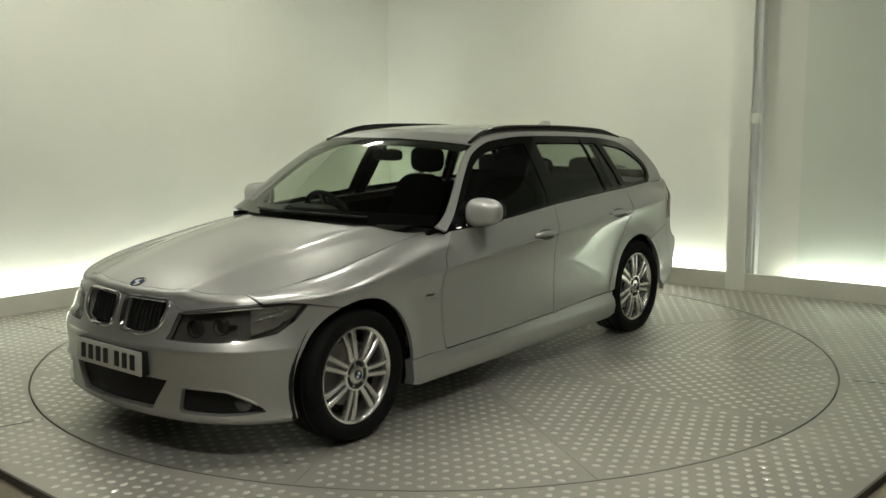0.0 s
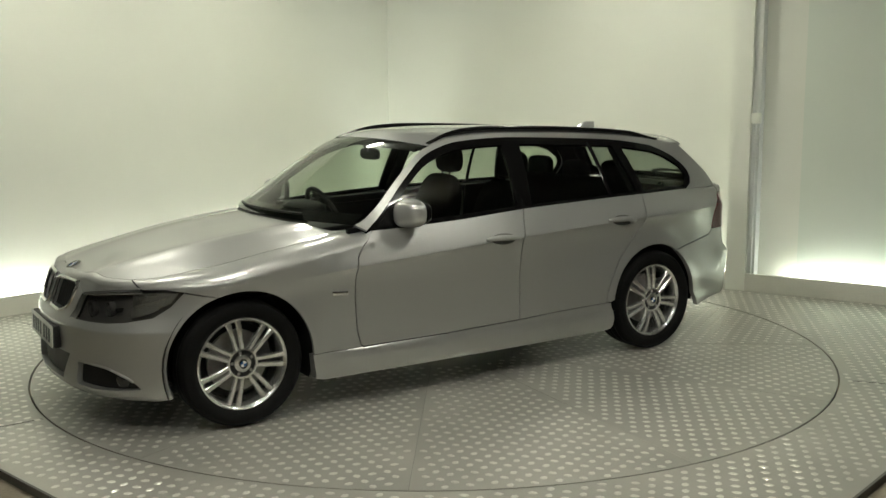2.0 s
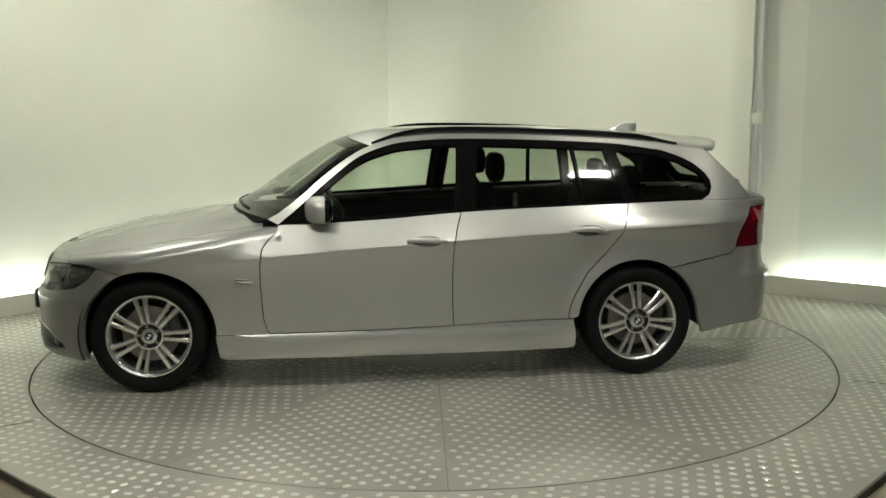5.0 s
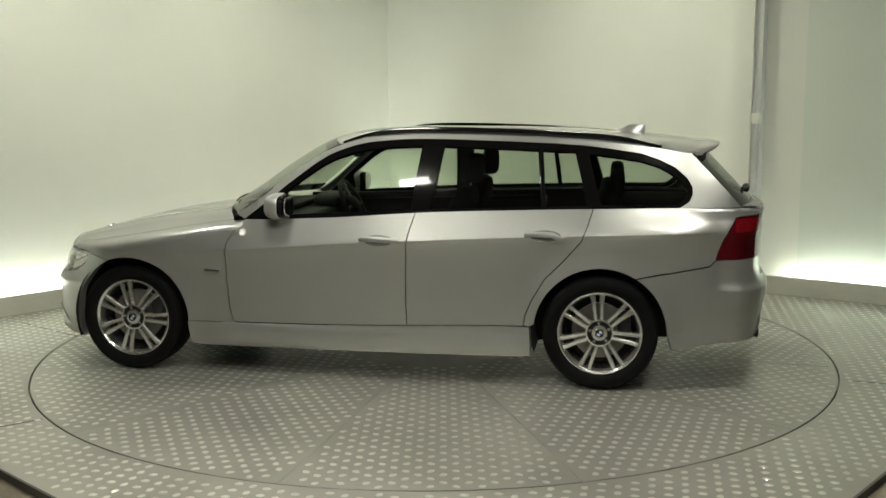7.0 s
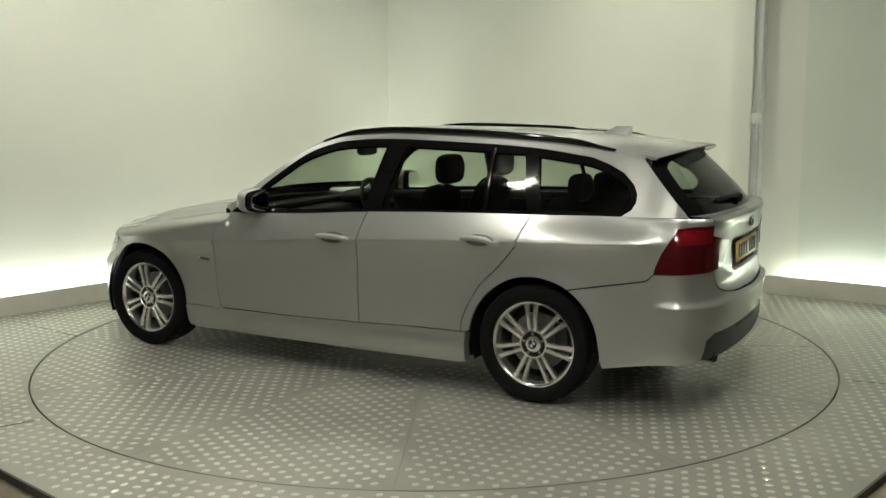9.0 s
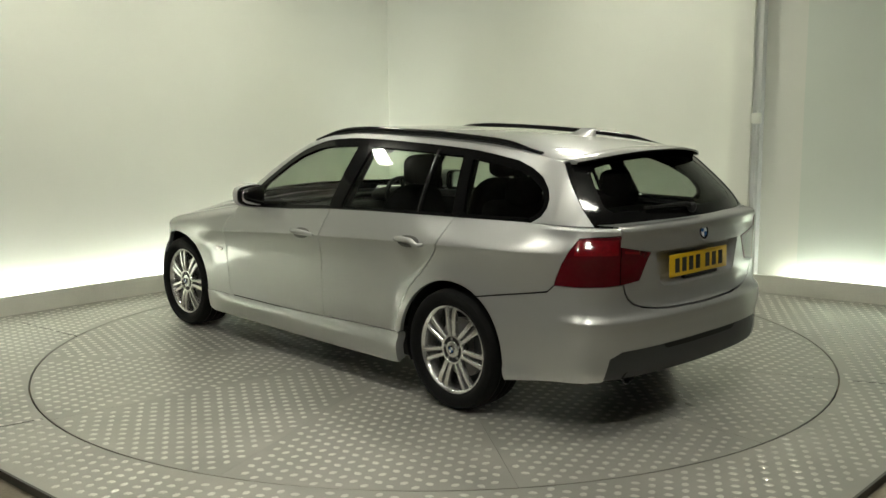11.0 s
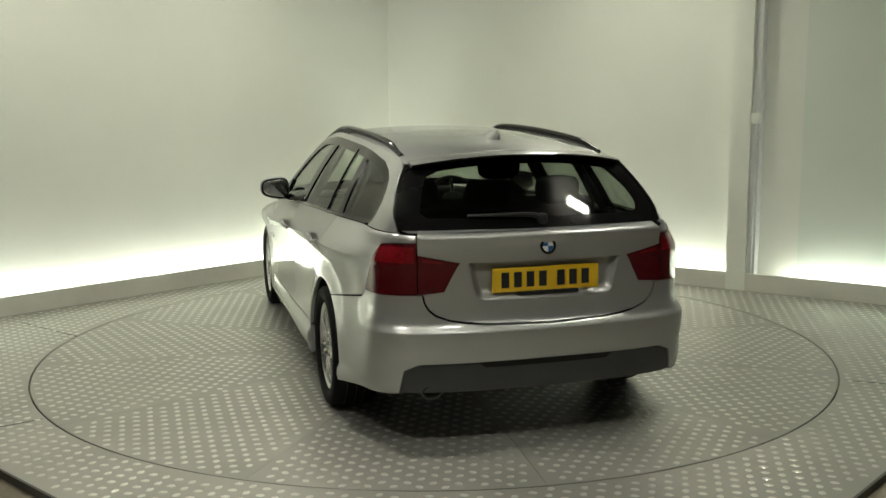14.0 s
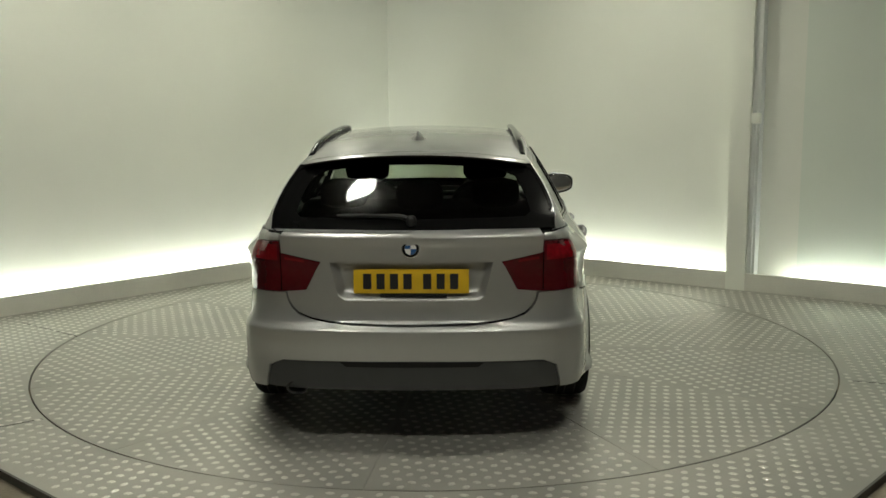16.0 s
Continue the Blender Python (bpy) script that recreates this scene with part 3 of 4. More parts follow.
def grid(f, us, vs, out):
    """A smooth sheet over a grid of two parameters."""
    v, n, faces = [], [], []
    out = Vector(out)
    for a in us:
        for b in vs(a):
            v.append(f(a, b))
            n.append(normal_of(f, a, b, out))
    m = len(vs(us[0]))
    for i in range(len(us) - 1):
        for j in range(m - 1):
            q = (i * m + j, (i + 1) * m + j, (i + 1) * m + j + 1, i * m + j + 1)
            g = (v[q[1]] - v[q[0]]).cross(v[q[3]] - v[q[0]])
            faces.append(q if g.dot(n[q[0]]) > 0 else q[::-1])
    return v, n, faces


def arc(cx, cz, r, a0, a1, n=24):
    return [(cx + r * math.cos(radians(a0 + (a1 - a0) * k / n)), cz + r * math.sin(radians(a0 + (a1 - a0) * k / n))) for k in range(n + 1)]


def along_s(pts):
    return [(sx(x), z) for x, z in pts]


def rounded(pts, r=.02, n=4):
    """The outline with rounded corners."""
    out = []
    k = len(pts)
    for i in range(k):
        a, b, c = Vector(pts[i - 1]), Vector(pts[i]), Vector(pts[(i + 1) % k])
        e, f = (a - b), (c - b)
        d = min(r, e.length * .45, f.length * .45)
        p, q = b + e.normalized() * d, b + f.normalized() * d
        for j in range(n + 1):
            t = j / n
            out.append(tuple(p * (1 - t) ** 2 + b * 2 * t * (1 - t) + q * t * t))
    return out


SIDE = (0, 1, 0.1)
RF, RR = .366, .360
car = tagged(new("estate_car"), "silver metallic estate car parked on the steel turntable", "car")

# outlines on the side
DOOR_FRONT = [(.64, .917), (.70, .86), (.752, .79), (.766, .70), (.768, .575), (.757, .40), (.736, .322), (.722, .312)]
B_SEAM = [(-.352, .968), (-.325, .88), (-.306, .79), (-.298, .62), (-.297, .46), (-.302, .326)]
C_SEAM = [(-1.335, .995), (-1.310, .92), (-1.275, .825), (-1.18, .715), (-1.075, .61), (-1.005, .49), (-.972, .41), (-.962, .352)]
SILL = [(-.99, .346), (-.6, .338), (-.3, .326), (.2, .314), (.72, .312), (1.02, .312)]
HEAD_TIP = (1.655, .692)


def front_arch(a0, a1, n=24):
    return [(sx(x), z) for x, z in arc(WHEEL_X, WHEEL_Z, RF, a0, a1, n)]


def rear_arch(a0, a1, n=24):
    return [(sx(x), z) for x, z in arc(-WHEEL_X, WHEEL_Z, RR, a0, a1, n)]


# lamps and openings, in (s, v)
HEADLAMP = [(sf(.345), .545), (sf(.50), .543), (sf(.62), .545), (sf(.70), .553), (sx(1.80), .575), (sx(1.72), .624), (sx(HEAD_TIP[0]), HEAD_TIP[1]),
            (sx(1.74), .706), (sx(1.85), .702), (sf(.62), .690), (sf(.50), .675), (sf(.385), .660)]
KIDNEY = rounded([(sf(.035), .560), (sf(.20), .552), (sf(.295), .585), (sf(.33), .680), (sf(.31), .704), (sf(.05), .703), (sf(.030), .690)], .035)
LOW_INTAKE = [(S_FRONT - .0005, .225), (sf(.27), .225), (sf(.36), .365), (S_FRONT - .0005, .375)]
FOG = rounded([(sf(.42), .225), (sf(.62), .222), (sx(1.85), .235), (sx(1.895), .285), (sf(.63), .335), (sf(.44), .345)], .02)
LAMP_OUT = [(sx(-2.005), .722), (sx(-2.016), .765), (sx(-2.042), .828), (sx(-2.082), .89), (sx(-2.135), .948), (sr(.6085), .962), (sr(.608), .728)]
LAMP_IN = [(sr(.606), .728), (sr(.606), .908), (sr(.55), .897), (sr(.412), .870), (sr(.432), .84), (sr(.485), .740)]
VALANCE = [(S_REAR + .0005, .278), (sr(.62), .278), (sr(.695), .280), (sr(.665), .385), (sr(.60), .412), (S_REAR + .0005, .418)]
RECESS = [(S_REAR + .0005, .690), (sr(.30), .690), (sr(.335), .715), (sr(.375), .868), (S_REAR + .0005, .868)]


def out_side(s, v):
    x, y, nx, ny = plan_at(s)
    return Vector((nx, ny, .3))


CREASE_LINES = [[(sx(x), curve(x, CREASE) + d) for x in np.linspace(1.1, -2.05, 130)] for d in (-.005, 0, .005)] + \
    [[(sx(x), z) for x in np.linspace(1.05, -1.05, 90)] for z in (.262, .298, .312)]
NOSE_LINES = [[(s, z) for s in np.linspace(S_FRONT - .01, sx(1.6), 60)] for z in (.50, .515, .53)]
TAIL_LINES = [[(s, z) for s in np.linspace(S_REAR + .01, sx(-1.9), 60)] for z in (.553, .565, .577)]


def body_cut(poly, **kw):
    return cut(skin, poly, out_side, **kw)


# ---------------------------------------------------------------- the car: panels


def on_skin(s, v, d=0.0, sgn=1):
    n = normal_of(skin, s, v, out_side(s, v))
    p = skin(s, v) + n * d
    return Vector((p.x, sgn * p.y, p.z)), Vector((n.x, sgn * n.y, n.z))


LIP = [(sx(1.862), .7055), (sf(.62), .695), (sf(.50), .680), (sf(.405), .667), (sf(.355), .688), (sf(.318), .711), (sf(.05), .712), (S_FRONT, .708)]


def build_panels():
    # bonnet
    rim = [skin(s, vtop(s)) for s in np.linspace(sx(.70), S_FRONT, 46)]
    rim = [(p.x, p.y) for p in rim]
    back = [(.712 + .26 * (1 - (y / .80) ** 2), y) for y in np.linspace(0, .665, 13)]
    poly = [(back[0][0], 0.0)] + back[1:] + [(rim[0][0], rim[0][1])] + rim[1:-1] + [(rim[-1][0], 0.0)]
    full = poly + [(x, -y) for x, y in poly[::-1] if y > 1e-6]
    clean = [full[0]]
    for q in full[1:]:
        if (Vector(q) - Vector(clean[-1])).length > .004:
            clean.append(q)
    lip = [(s, vtop(s) + .004) for s in np.linspace(sx(1.935), S_FRONT, 18)] + LIP[::-1]
    lip_piece = both(body_cut(lip, h=.025, gap=.0015, depth=.02, mid=S_FRONT))
    top_piece = cut(lambda x, y: Vector((x, y, bonnet_z(x, y))), clean, (0, 0, 1), h=.04, gap=.0015, depth=.02)
    sheet("bonnet", merged(top_piece, lip_piece), PAINT, car)
    # wings
    top = [(s, vtop(s) - .001) for s in np.linspace(sx(.665), sx(1.93), 40)]
    wing = along_s([(.72, .312), (1.016, .312)]) + front_arch(180 - .5, 71, 30) + [(sx(HEAD_TIP[0]), HEAD_TIP[1])] + HEADLAMP[7:9] + top[::-1] + \
        [(sx(.66), .93)] + along_s(DOOR_FRONT)
    wing = [q for i, q in enumerate(wing) if i == 0 or (Vector(q) - Vector(wing[i - 1])).length > .003]
    w = body_cut(wing, h=.028, depth=.02, lines=CREASE_LINES)
    for side, piece in (("left", w), ("right", mirrored(w))):
        sheet("front_wing", piece, PAINT, car)
    # front bumper with its openings
    nose_top = LIP
    bump = [(S_FRONT, .152)] + [(sf(y), .150) for y in (.2, .4, .55)] + along_s([(1.88, .152), (1.80, .160), (1.735, .174)]) + \
        front_arch(-21, 71, 22) + [(sx(HEAD_TIP[0]), HEAD_TIP[1])] + HEADLAMP[7:9] + nose_top
    bump = [q for i, q in enumerate(bump) if i == 0 or (Vector(q) - Vector(bump[i - 1])).length > .003]
    b = body_cut(bump, h=.03, depth=.03, mid=S_FRONT, lines=NOSE_LINES, holes=[HEADLAMP, KIDNEY, LOW_INTAKE, FOG])
    bumper = sheet("front_bumper", both(b), PAINT, car)
    # dark floors of the openings
    for nm, hole, d in (("lower_grille", LOW_INTAKE, -.03), ("fog_recess", FOG, -.03)):
        piece = body_cut(hole, h=.03, gap=-.004, lift=d, depth=0, mid=S_FRONT if nm == 'lower_grille' else None)
        if nm == "lower_grille":
            sheet(nm, both(piece), BLACK_PLASTIC, bumper)
        else:
            sheet(nm, piece, BLACK_PLASTIC, bumper)
            sheet(nm, mirrored(piece), BLACK_PLASTIC, bumper)
    for sgn in (1, -1):
        # fog lamp and the bright lip of its opening
        p, n = skin(sx(1.93), .275), normal_of(skin, sx(1.93), .275, Vector((1, .5, 0)))
        q = p - n * .022
        m = Matrix.Translation((q.x, sgn * q.y, q.z)) @ Vector((n.x, sgn * n.y, n.z)).to_track_quat("Z", "Y").to_matrix().to_4x4()
        part("fog_lamp", lathe([(.001, .006), (.03, .004), (.036, 0), (.038, -.02)], 20, "z", m), BUCKET_DARK, bumper)
        edge = [on_skin(a, b, .002, sgn)[0] for a, b in FOG if b > .27]
        part("fog_trim", tube(edge, .006, 8), PAINT, bumper)
        # kidney grille: chrome surround, black slats
        ring = [skin(s, v) for s, v in KIDNEY]
        nn = [normal_of(skin, s, v, Vector((1, 0, .2))) for s, v in KIDNEY]
        path = [Vector((a.x + k.x * .004, sgn * (a.y + k.y * .004), a.z + k.z * .004)) for a, k in zip(ring, nn)]
        g = sheet("kidney_grille", (lambda z: z if sgn > 0 else mirrored(z))(body_cut(KIDNEY, h=.03, gap=-.004, lift=-.05, depth=0)), BLACK_PLASTIC, car, "black slatted grille in a chrome surround")
        part("surround", tube(path + path[:1], .010, 8, caps=False), CHROME, g)
        for k in range(9):
            y = .05 + .028 * k
            tube_pts = [skin(sf(y), z) for z in np.linspace(.565, .695, 5)]
            part("slat", tube([Vector((a.x - .022, sgn * a.y, a.z)) for a in tube_pts], .006, 6), BLACK_PLASTIC, g)
    # sills
    sill = along_s([(1.0, .178), (.95, .168), (.3, .163), (-.4, .163), (-.95, .172), (-1.0, .18), (-1.005, .25), (-.995, .346)]) + along_s(SILL[1:]) + along_s([(1.012, .25)])
    p = body_cut(sill, h=.025, depth=.05, lines=CREASE_LINES[3:])
    sheet("side_skirt", p, PAINT, car)
    sheet("side_skirt", mirrored(p), PAINT, car)
    # doors
    top_f = [(x, belt(x)) for x in np.linspace(-.33, .62, 14)]
    fd = along_s([(-.302, .326)] + SILL[3:4] + [(.722, .312)] + DOOR_FRONT[::-1][1:] + top_f[::-1][1:] + B_SEAM[:-1])
    top_r = [(x, belt(x)) for x in np.linspace(-1.31, -.37, 14)]
    rd = along_s([(-.962, .346), (-.6, .338), (-.302, .326)] + B_SEAM[::-1][1:] + top_r[::-1][1:] + C_SEAM[:-1])
    doors = []
    for nm, poly in (("front_door", fd), ("rear_door", rd)):
        poly = [q for i, q in enumerate(poly) if i == 0 or (Vector(q) - Vector(poly[i - 1])).length > .003]
        p = body_cut(poly, h=.028, depth=.02, lines=CREASE_LINES[:3])
        doors.append((sheet(nm, p, PAINT, car), sheet(nm, mirrored(p), PAINT, car)))
    # rear quarter and pillar behind the side windows
    top_q = [(x, belt(x)) for x in np.linspace(-1.345, -2.09, 10)]
    q = along_s(C_SEAM[::-1][:1] + [(-.99, .346)]) + rear_arch(7, 121.5, 30) + along_s([(-1.72, .648), (-1.97, .690)]) + LAMP_OUT[:5] + [(sr(.609), .962), (sr(.6095), .998)] + \
        along_s(top_q[::-1]) + along_s(C_SEAM[:-1])
    q = [a for i, a in enumerate(q) if i == 0 or (Vector(a) - Vector(q[i - 1])).length > .003]
    low = body_cut(q, h=.028, depth=.02, lines=CREASE_LINES[:3])
    pillar = [(-1.80, .998), (-1.85, 1.03), (-1.868, 1.07), (-1.866, 1.11), (-1.84, 1.155), (-1.775, 1.212), (-1.69, 1.253), (-1.59, 1.287),
              (-1.6, curve(-1.6, ROOF_EDGE)), (-1.75, curve(-1.75, ROOF_EDGE)), (-1.862, 1.285)] + [(hatch_edge(z)[0], z) for z in np.linspace(1.27, 1.0, 10)]
    up = cut(cabin, pillar, SIDE, h=.03, gap=.0, depth=.02)
    quarter = merged(low, up)
    inner = cut(cabin, pillar, SIDE, h=.05, gap=.0, depth=0, lift=-.03)
    sheet("pillar_lining", inner, LINING, car)
    sheet("pillar_lining", mirrored(inner), LINING, car)
    sheet("rear_quarter_panel", quarter, PAINT, car)
    sheet("rear_quarter_panel", mirrored(quarter), PAINT, car)
    # rear bumper
    rb = along_s([(-1.765, .236), (-1.82, .241), (-2.0, .262)]) + [(sr(.735), .272), (sr(.695), .275), (sr(.667), .385), (sr(.60), .413), (S_REAR, .419)] + \
        [(S_REAR, .582), (sr(.28), .588), (sr(.38), .596), (sr(.462), .609), (sr(.525), .630), (sr(.558), .657), (sr(.577), .69), (sr(.585), .726)] + [LAMP_OUT[-1], LAMP_OUT[0]] + along_s([(-1.97, .688), (-1.72, .646)]) + rear_arch(121.5, 176, 18) + along_s([(-1.750, .29)])
    rb = [a for i, a in enumerate(rb) if i == 0 or (Vector(a) - Vector(rb[i - 1])).length > .003]
    rear_bumper = sheet("rear_bumper", both(body_cut(rb, h=.028, depth=.03, mid=S_REAR, lines=TAIL_LINES)), PAINT, car)
    sheet("valance", both(body_cut(VALANCE, h=.03, gap=.0, lift=-.008, depth=.05, mid=S_REAR)), GREY_PLASTIC, rear_bumper, "dark grey plastic diffuser")
    slot = [(S_REAR + .0005, .392), (sr(.30), .392), (sr(.33), .414), (S_REAR + .0005, .416)]
    sheet("slot", both(body_cut(slot, h=.03, gap=0, lift=-.003, depth=.0, mid=S_REAR)), BLACK_PLASTIC, rear_bumper)
    # tailgate
    tg = [(S_REAR, .586), (sr(.28), .592), (sr(.38), .600), (sr(.46), .613), (sr(.52), .634), (sr(.553), .66), (sr(.572), .69), (sr(.58), .726)] + [LAMP_IN[0], LAMP_IN[1], (sr(.607), .96), (sr(.6075), 1.0115), (sr(.4), 1.0118), (S_REAR, 1.012)]
    gate = sheet("tailgate", both(body_cut(tg, h=.025, gap=.0014, depth=.036, mid=S_REAR, holes=[RECESS, LAMP_IN])), PAINT, car)

    def dish(s, v):
        y = abs(plan_at(s)[1])
        side = .302 + .045 * (v - .69) / .178
        d = .040 * smoothstep(.688, .742, v) * smoothstep(side + .035, side - .012, y)
        return skin(s, v) - Vector((-1, 0, 0)) * d
    sheet("plate_recess", both(cut(dish, RECESS, out_side, h=.014, gap=0, depth=0, mid=S_REAR)), PAINT, gate)
    # tailgate glass with painted frame
    zs = np.linspace(1.006, 1.283, 12)
    gl = [(hatch_edge(z)[1] - .020, z) for z in zs]

    def crest(drop):
        return [(y, 1.283 - drop + .048 * (1 - (y / .56) ** 2.3)) for y in np.linspace(.47, .04, 9)]
    pane = [(0.0, 1.012), (gl[0][0] - .03, 1.012)] + gl[1:-1] + crest(.004) + [(0.0, 1.327)]
    pane = pane + [(-y, z) for y, z in pane[::-1] if y > 0]
    out = [(0.0, 1.006)] + [(hatch_edge(z)[1] - .004, z) for z in zs] + crest(0) + [(0.0, 1.331)]
    out = out + [(-y, z) for y, z in out[::-1] if y > 0]
    sheet("glass_frame", cut(hatch, out, (-1, 0, .6), h=.035, gap=.001, depth=.02, holes=[pane]), BLACK_GLOSS, gate)
    # painted ledge under the glass
    ledge = grid(lambda y, t: skin(sr(abs(y)), 1.004) * (1 - t) + (hatch(y, 1.0) + Vector((.02, 0, .006))) * t, list(np.linspace(-.645, .645, 41)), lambda y: [0, .25, .5, .75, 1], (-.3, 0, 1))
    sheet('glass_ledge', ledge, PAINT, gate)
    half = [(gl[0][0] - .12, 1.06)] + [(gl[k][0] - .095, gl[k][1]) for k in range(3, 10)] + [(y * .90, z) for y, z in crest(.04)]
    band = [(0.0, 1.055)] + half + [(0.0, 1.29)] + [(-y, z) for y, z in half[::-1]]
    sheet("glass_border", cut(hatch, pane, (-1, 0, .6), h=.03, gap=.001, lift=-.003, depth=.004, holes=[band]), BLACK_GLOSS, gate)
    ob = sheet("rear_window", cut(hatch, band, (-1, 0, .6), h=.04, gap=-.004, lift=-.004, depth=0), REAR_GLASS, gate)
    ob.visible_shadow = True
    return bumper, doors, gate, rear_bumper


BUCKET_DARK = material("smoked_lamp_glass", (0.06, 0.06, 0.06), 0.12, metal=0.3, coat=0.6)
bumper, doors, gate, rear_bumper = build_panels()


def build_cabin_skin():
    n = 14
    us = list(np.linspace(0, 1, 40))
    roof_sheet = grid(roof, us, lambda u: [roof_edge(.14 - 2.0 * u).y * math.sin(math.pi / 2 * k / n) for k in range(-n, n + 1)], (0, 0, 1))
    sheet("roof", roof_sheet, PAINT, car)
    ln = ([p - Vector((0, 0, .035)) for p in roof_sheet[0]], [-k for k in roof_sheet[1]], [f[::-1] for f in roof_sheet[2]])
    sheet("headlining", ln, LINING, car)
    us = list(np.linspace(0, 1, 24))
    ws = grid(screen, us, lambda u: [roof_edge(.70 - .56 * u).y * .965 * k / n for k in range(-n, n + 1)], (1, 0, .8))
    ob = sheet("windscreen", ws, GLASS, car, "lightly tinted windscreen glass")
    ob.visible_shadow = True
    # black border of the windscreen
    top = grid(lambda u, y: screen(u, y) - Vector((.004, 0, .004)), list(np.linspace(.87, 1.0, 5)), lambda u: [roof_edge(.70 - .56 * u).y * .965 * k / n for k in range(-n, n + 1)], (1, 0, .8))
    low = grid(lambda u, y: screen(u, y) - Vector((.004, 0, .004)), list(np.linspace(-.0, .12, 5)), lambda u: [roof_edge(.70 - .56 * u).y * .965 * k / n for k in range(-n, n + 1)], (1, 0, .8))
    sheet("screen_border", merged(top, low), BLACK_GLOSS, car)
    # cant rail and front pillar: painted band between the side windows and the roof
    dlo = [(-1.59, 1.287), (-1.278, 1.330), (-.805, 1.356), (-.354, 1.368), (-.063, 1.353), (.163, 1.294), (.379, 1.150), (.55, 1.005), (.665, .915)]
    dense = []
    for x in np.linspace(-1.59, .665, 40):
        dense.append((x, curve(x, dlo)))
    edge = [(x, curve(x, ROOF_EDGE)) for x in np.linspace(.72, -1.6, 40)]
    band = dense + edge
    for sgn in (1, -1):
        p = cut(cabin, band, SIDE, h=.022, gap=.0, depth=.02)
        # a rolled seam up to the roof
        sheet("roof_pillar", p if sgn > 0 else mirrored(p), PAINT, car)
    # black window surround with three panes
    tail = [(-1.69, 1.253), (-1.775, 1.212), (-1.84, 1.155), (-1.866, 1.11), (-1.868, 1.07), (-1.85, 1.03), (-1.80, .998)]
    bottom = [(x, belt(x)) for x in np.linspace(-1.77, .64, 26)]
    outer = dense[::-1] + tail + bottom
    outer = [q for i, q in enumerate(outer) if i == 0 or (Vector(q) - Vector(outer[i - 1])).length > .004]

    def up(x):
        return curve(x, dlo) - .042
    fp = [(.50, belt(.50) + .02), (-.318, belt(-.3) + .018), (-.352, up(-.352))] + [(x, up(x)) for x in np.linspace(-.25, .42, 14)] + [(.49, 1.0)]
    rp = [(-.425, belt(-.42) + .016), (-1.305, belt(-1.3) + .016), (-1.225, up(-1.225) + .004)] + [(x, up(x)) for x in np.linspace(-1.15, -.5, 10)] + [(-.482, up(-.482))]
    qp = rounded([(-1.375, belt(-1.37) + .018), (-1.79, 1.02), (-1.835, 1.06), (-1.838, 1.10), (-1.80, 1.15), (-1.69, 1.215), (-1.58, 1.248), (-1.30, 1.287)], .02)
    for sgn, k in ((1, 0), (-1, 1)):
        flip = (lambda z: z) if sgn > 0 else mirrored
        sheet("window_surround", flip(cut(cabin, outer, SIDE, h=.03, gap=.0005, lift=-.002, depth=.02, holes=[fp, rp, qp])), BLACK_GLOSS, car, "gloss black window surround")
        for nm, poly, par in (("front_window", fp, doors[0][k]), ("rear_side_window", rp, doors[1][k]), ("quarter_window", qp, car)):
            ob = sheet(nm, flip(cut(cabin, poly, SIDE, h=.05, gap=-.004, lift=-.008, depth=0)), GLASS, par)
            ob.visible_shadow = True
        # bar between the two panes of the rear door
        bar_path = [cabin(-1.065 + .035 * t, belt(-1.05) + .006 + t * (up(-1.03) + .012 - belt(-1.05))) for t in (0, .25, .5, .75, 1)]
        part("window_divider", tube([Vector((q.x, sgn * (q.y - .004), q.z)) for q in bar_path], .015, 8, flat=.45, up=Vector((0, 1, 0))), BLACK_GLOSS, doors[1][k])
        # bright waist strip
        path = [cabin(x, belt(x) + .004) + Vector((0, .004, 0)) for x in np.linspace(-1.78, .60, 30)]
        part("waist_strip", tube([Vector((q.x, sgn * q.y, q.z)) for q in path], .0055, 8), BLACK_GLOSS, car)
        # roof rail
        rail = []
        for t in np.linspace(0, 1, 40):
            x = .13 + (-1.70 - .13) * t
            e = roof_edge(x)
            lift = .022 * smoothstep(0, .16, t) * smoothstep(1, .86, t)
            rail.append(Vector((x, sgn * (e.y - .022 - .025 * smoothstep(0, .2, t) * smoothstep(1, .8, t)), e.z + .008 + lift)))
        part("roof_rail", tube(rail, [.0135 + .003 * min(1, 6 * min(k, 39 - k) / 39) for k in range(40)], 10, flat=.75), BLACK_GLOSS, car, "gloss black roof rail")
        foot = tube([Vector((q.x, q.y, q.z - .018)) for q in rail[3:-3]], .009, 8, flat=1.6)
        part("rail_foot", foot, BLACK_PLASTIC, car)


build_cabin_skin()


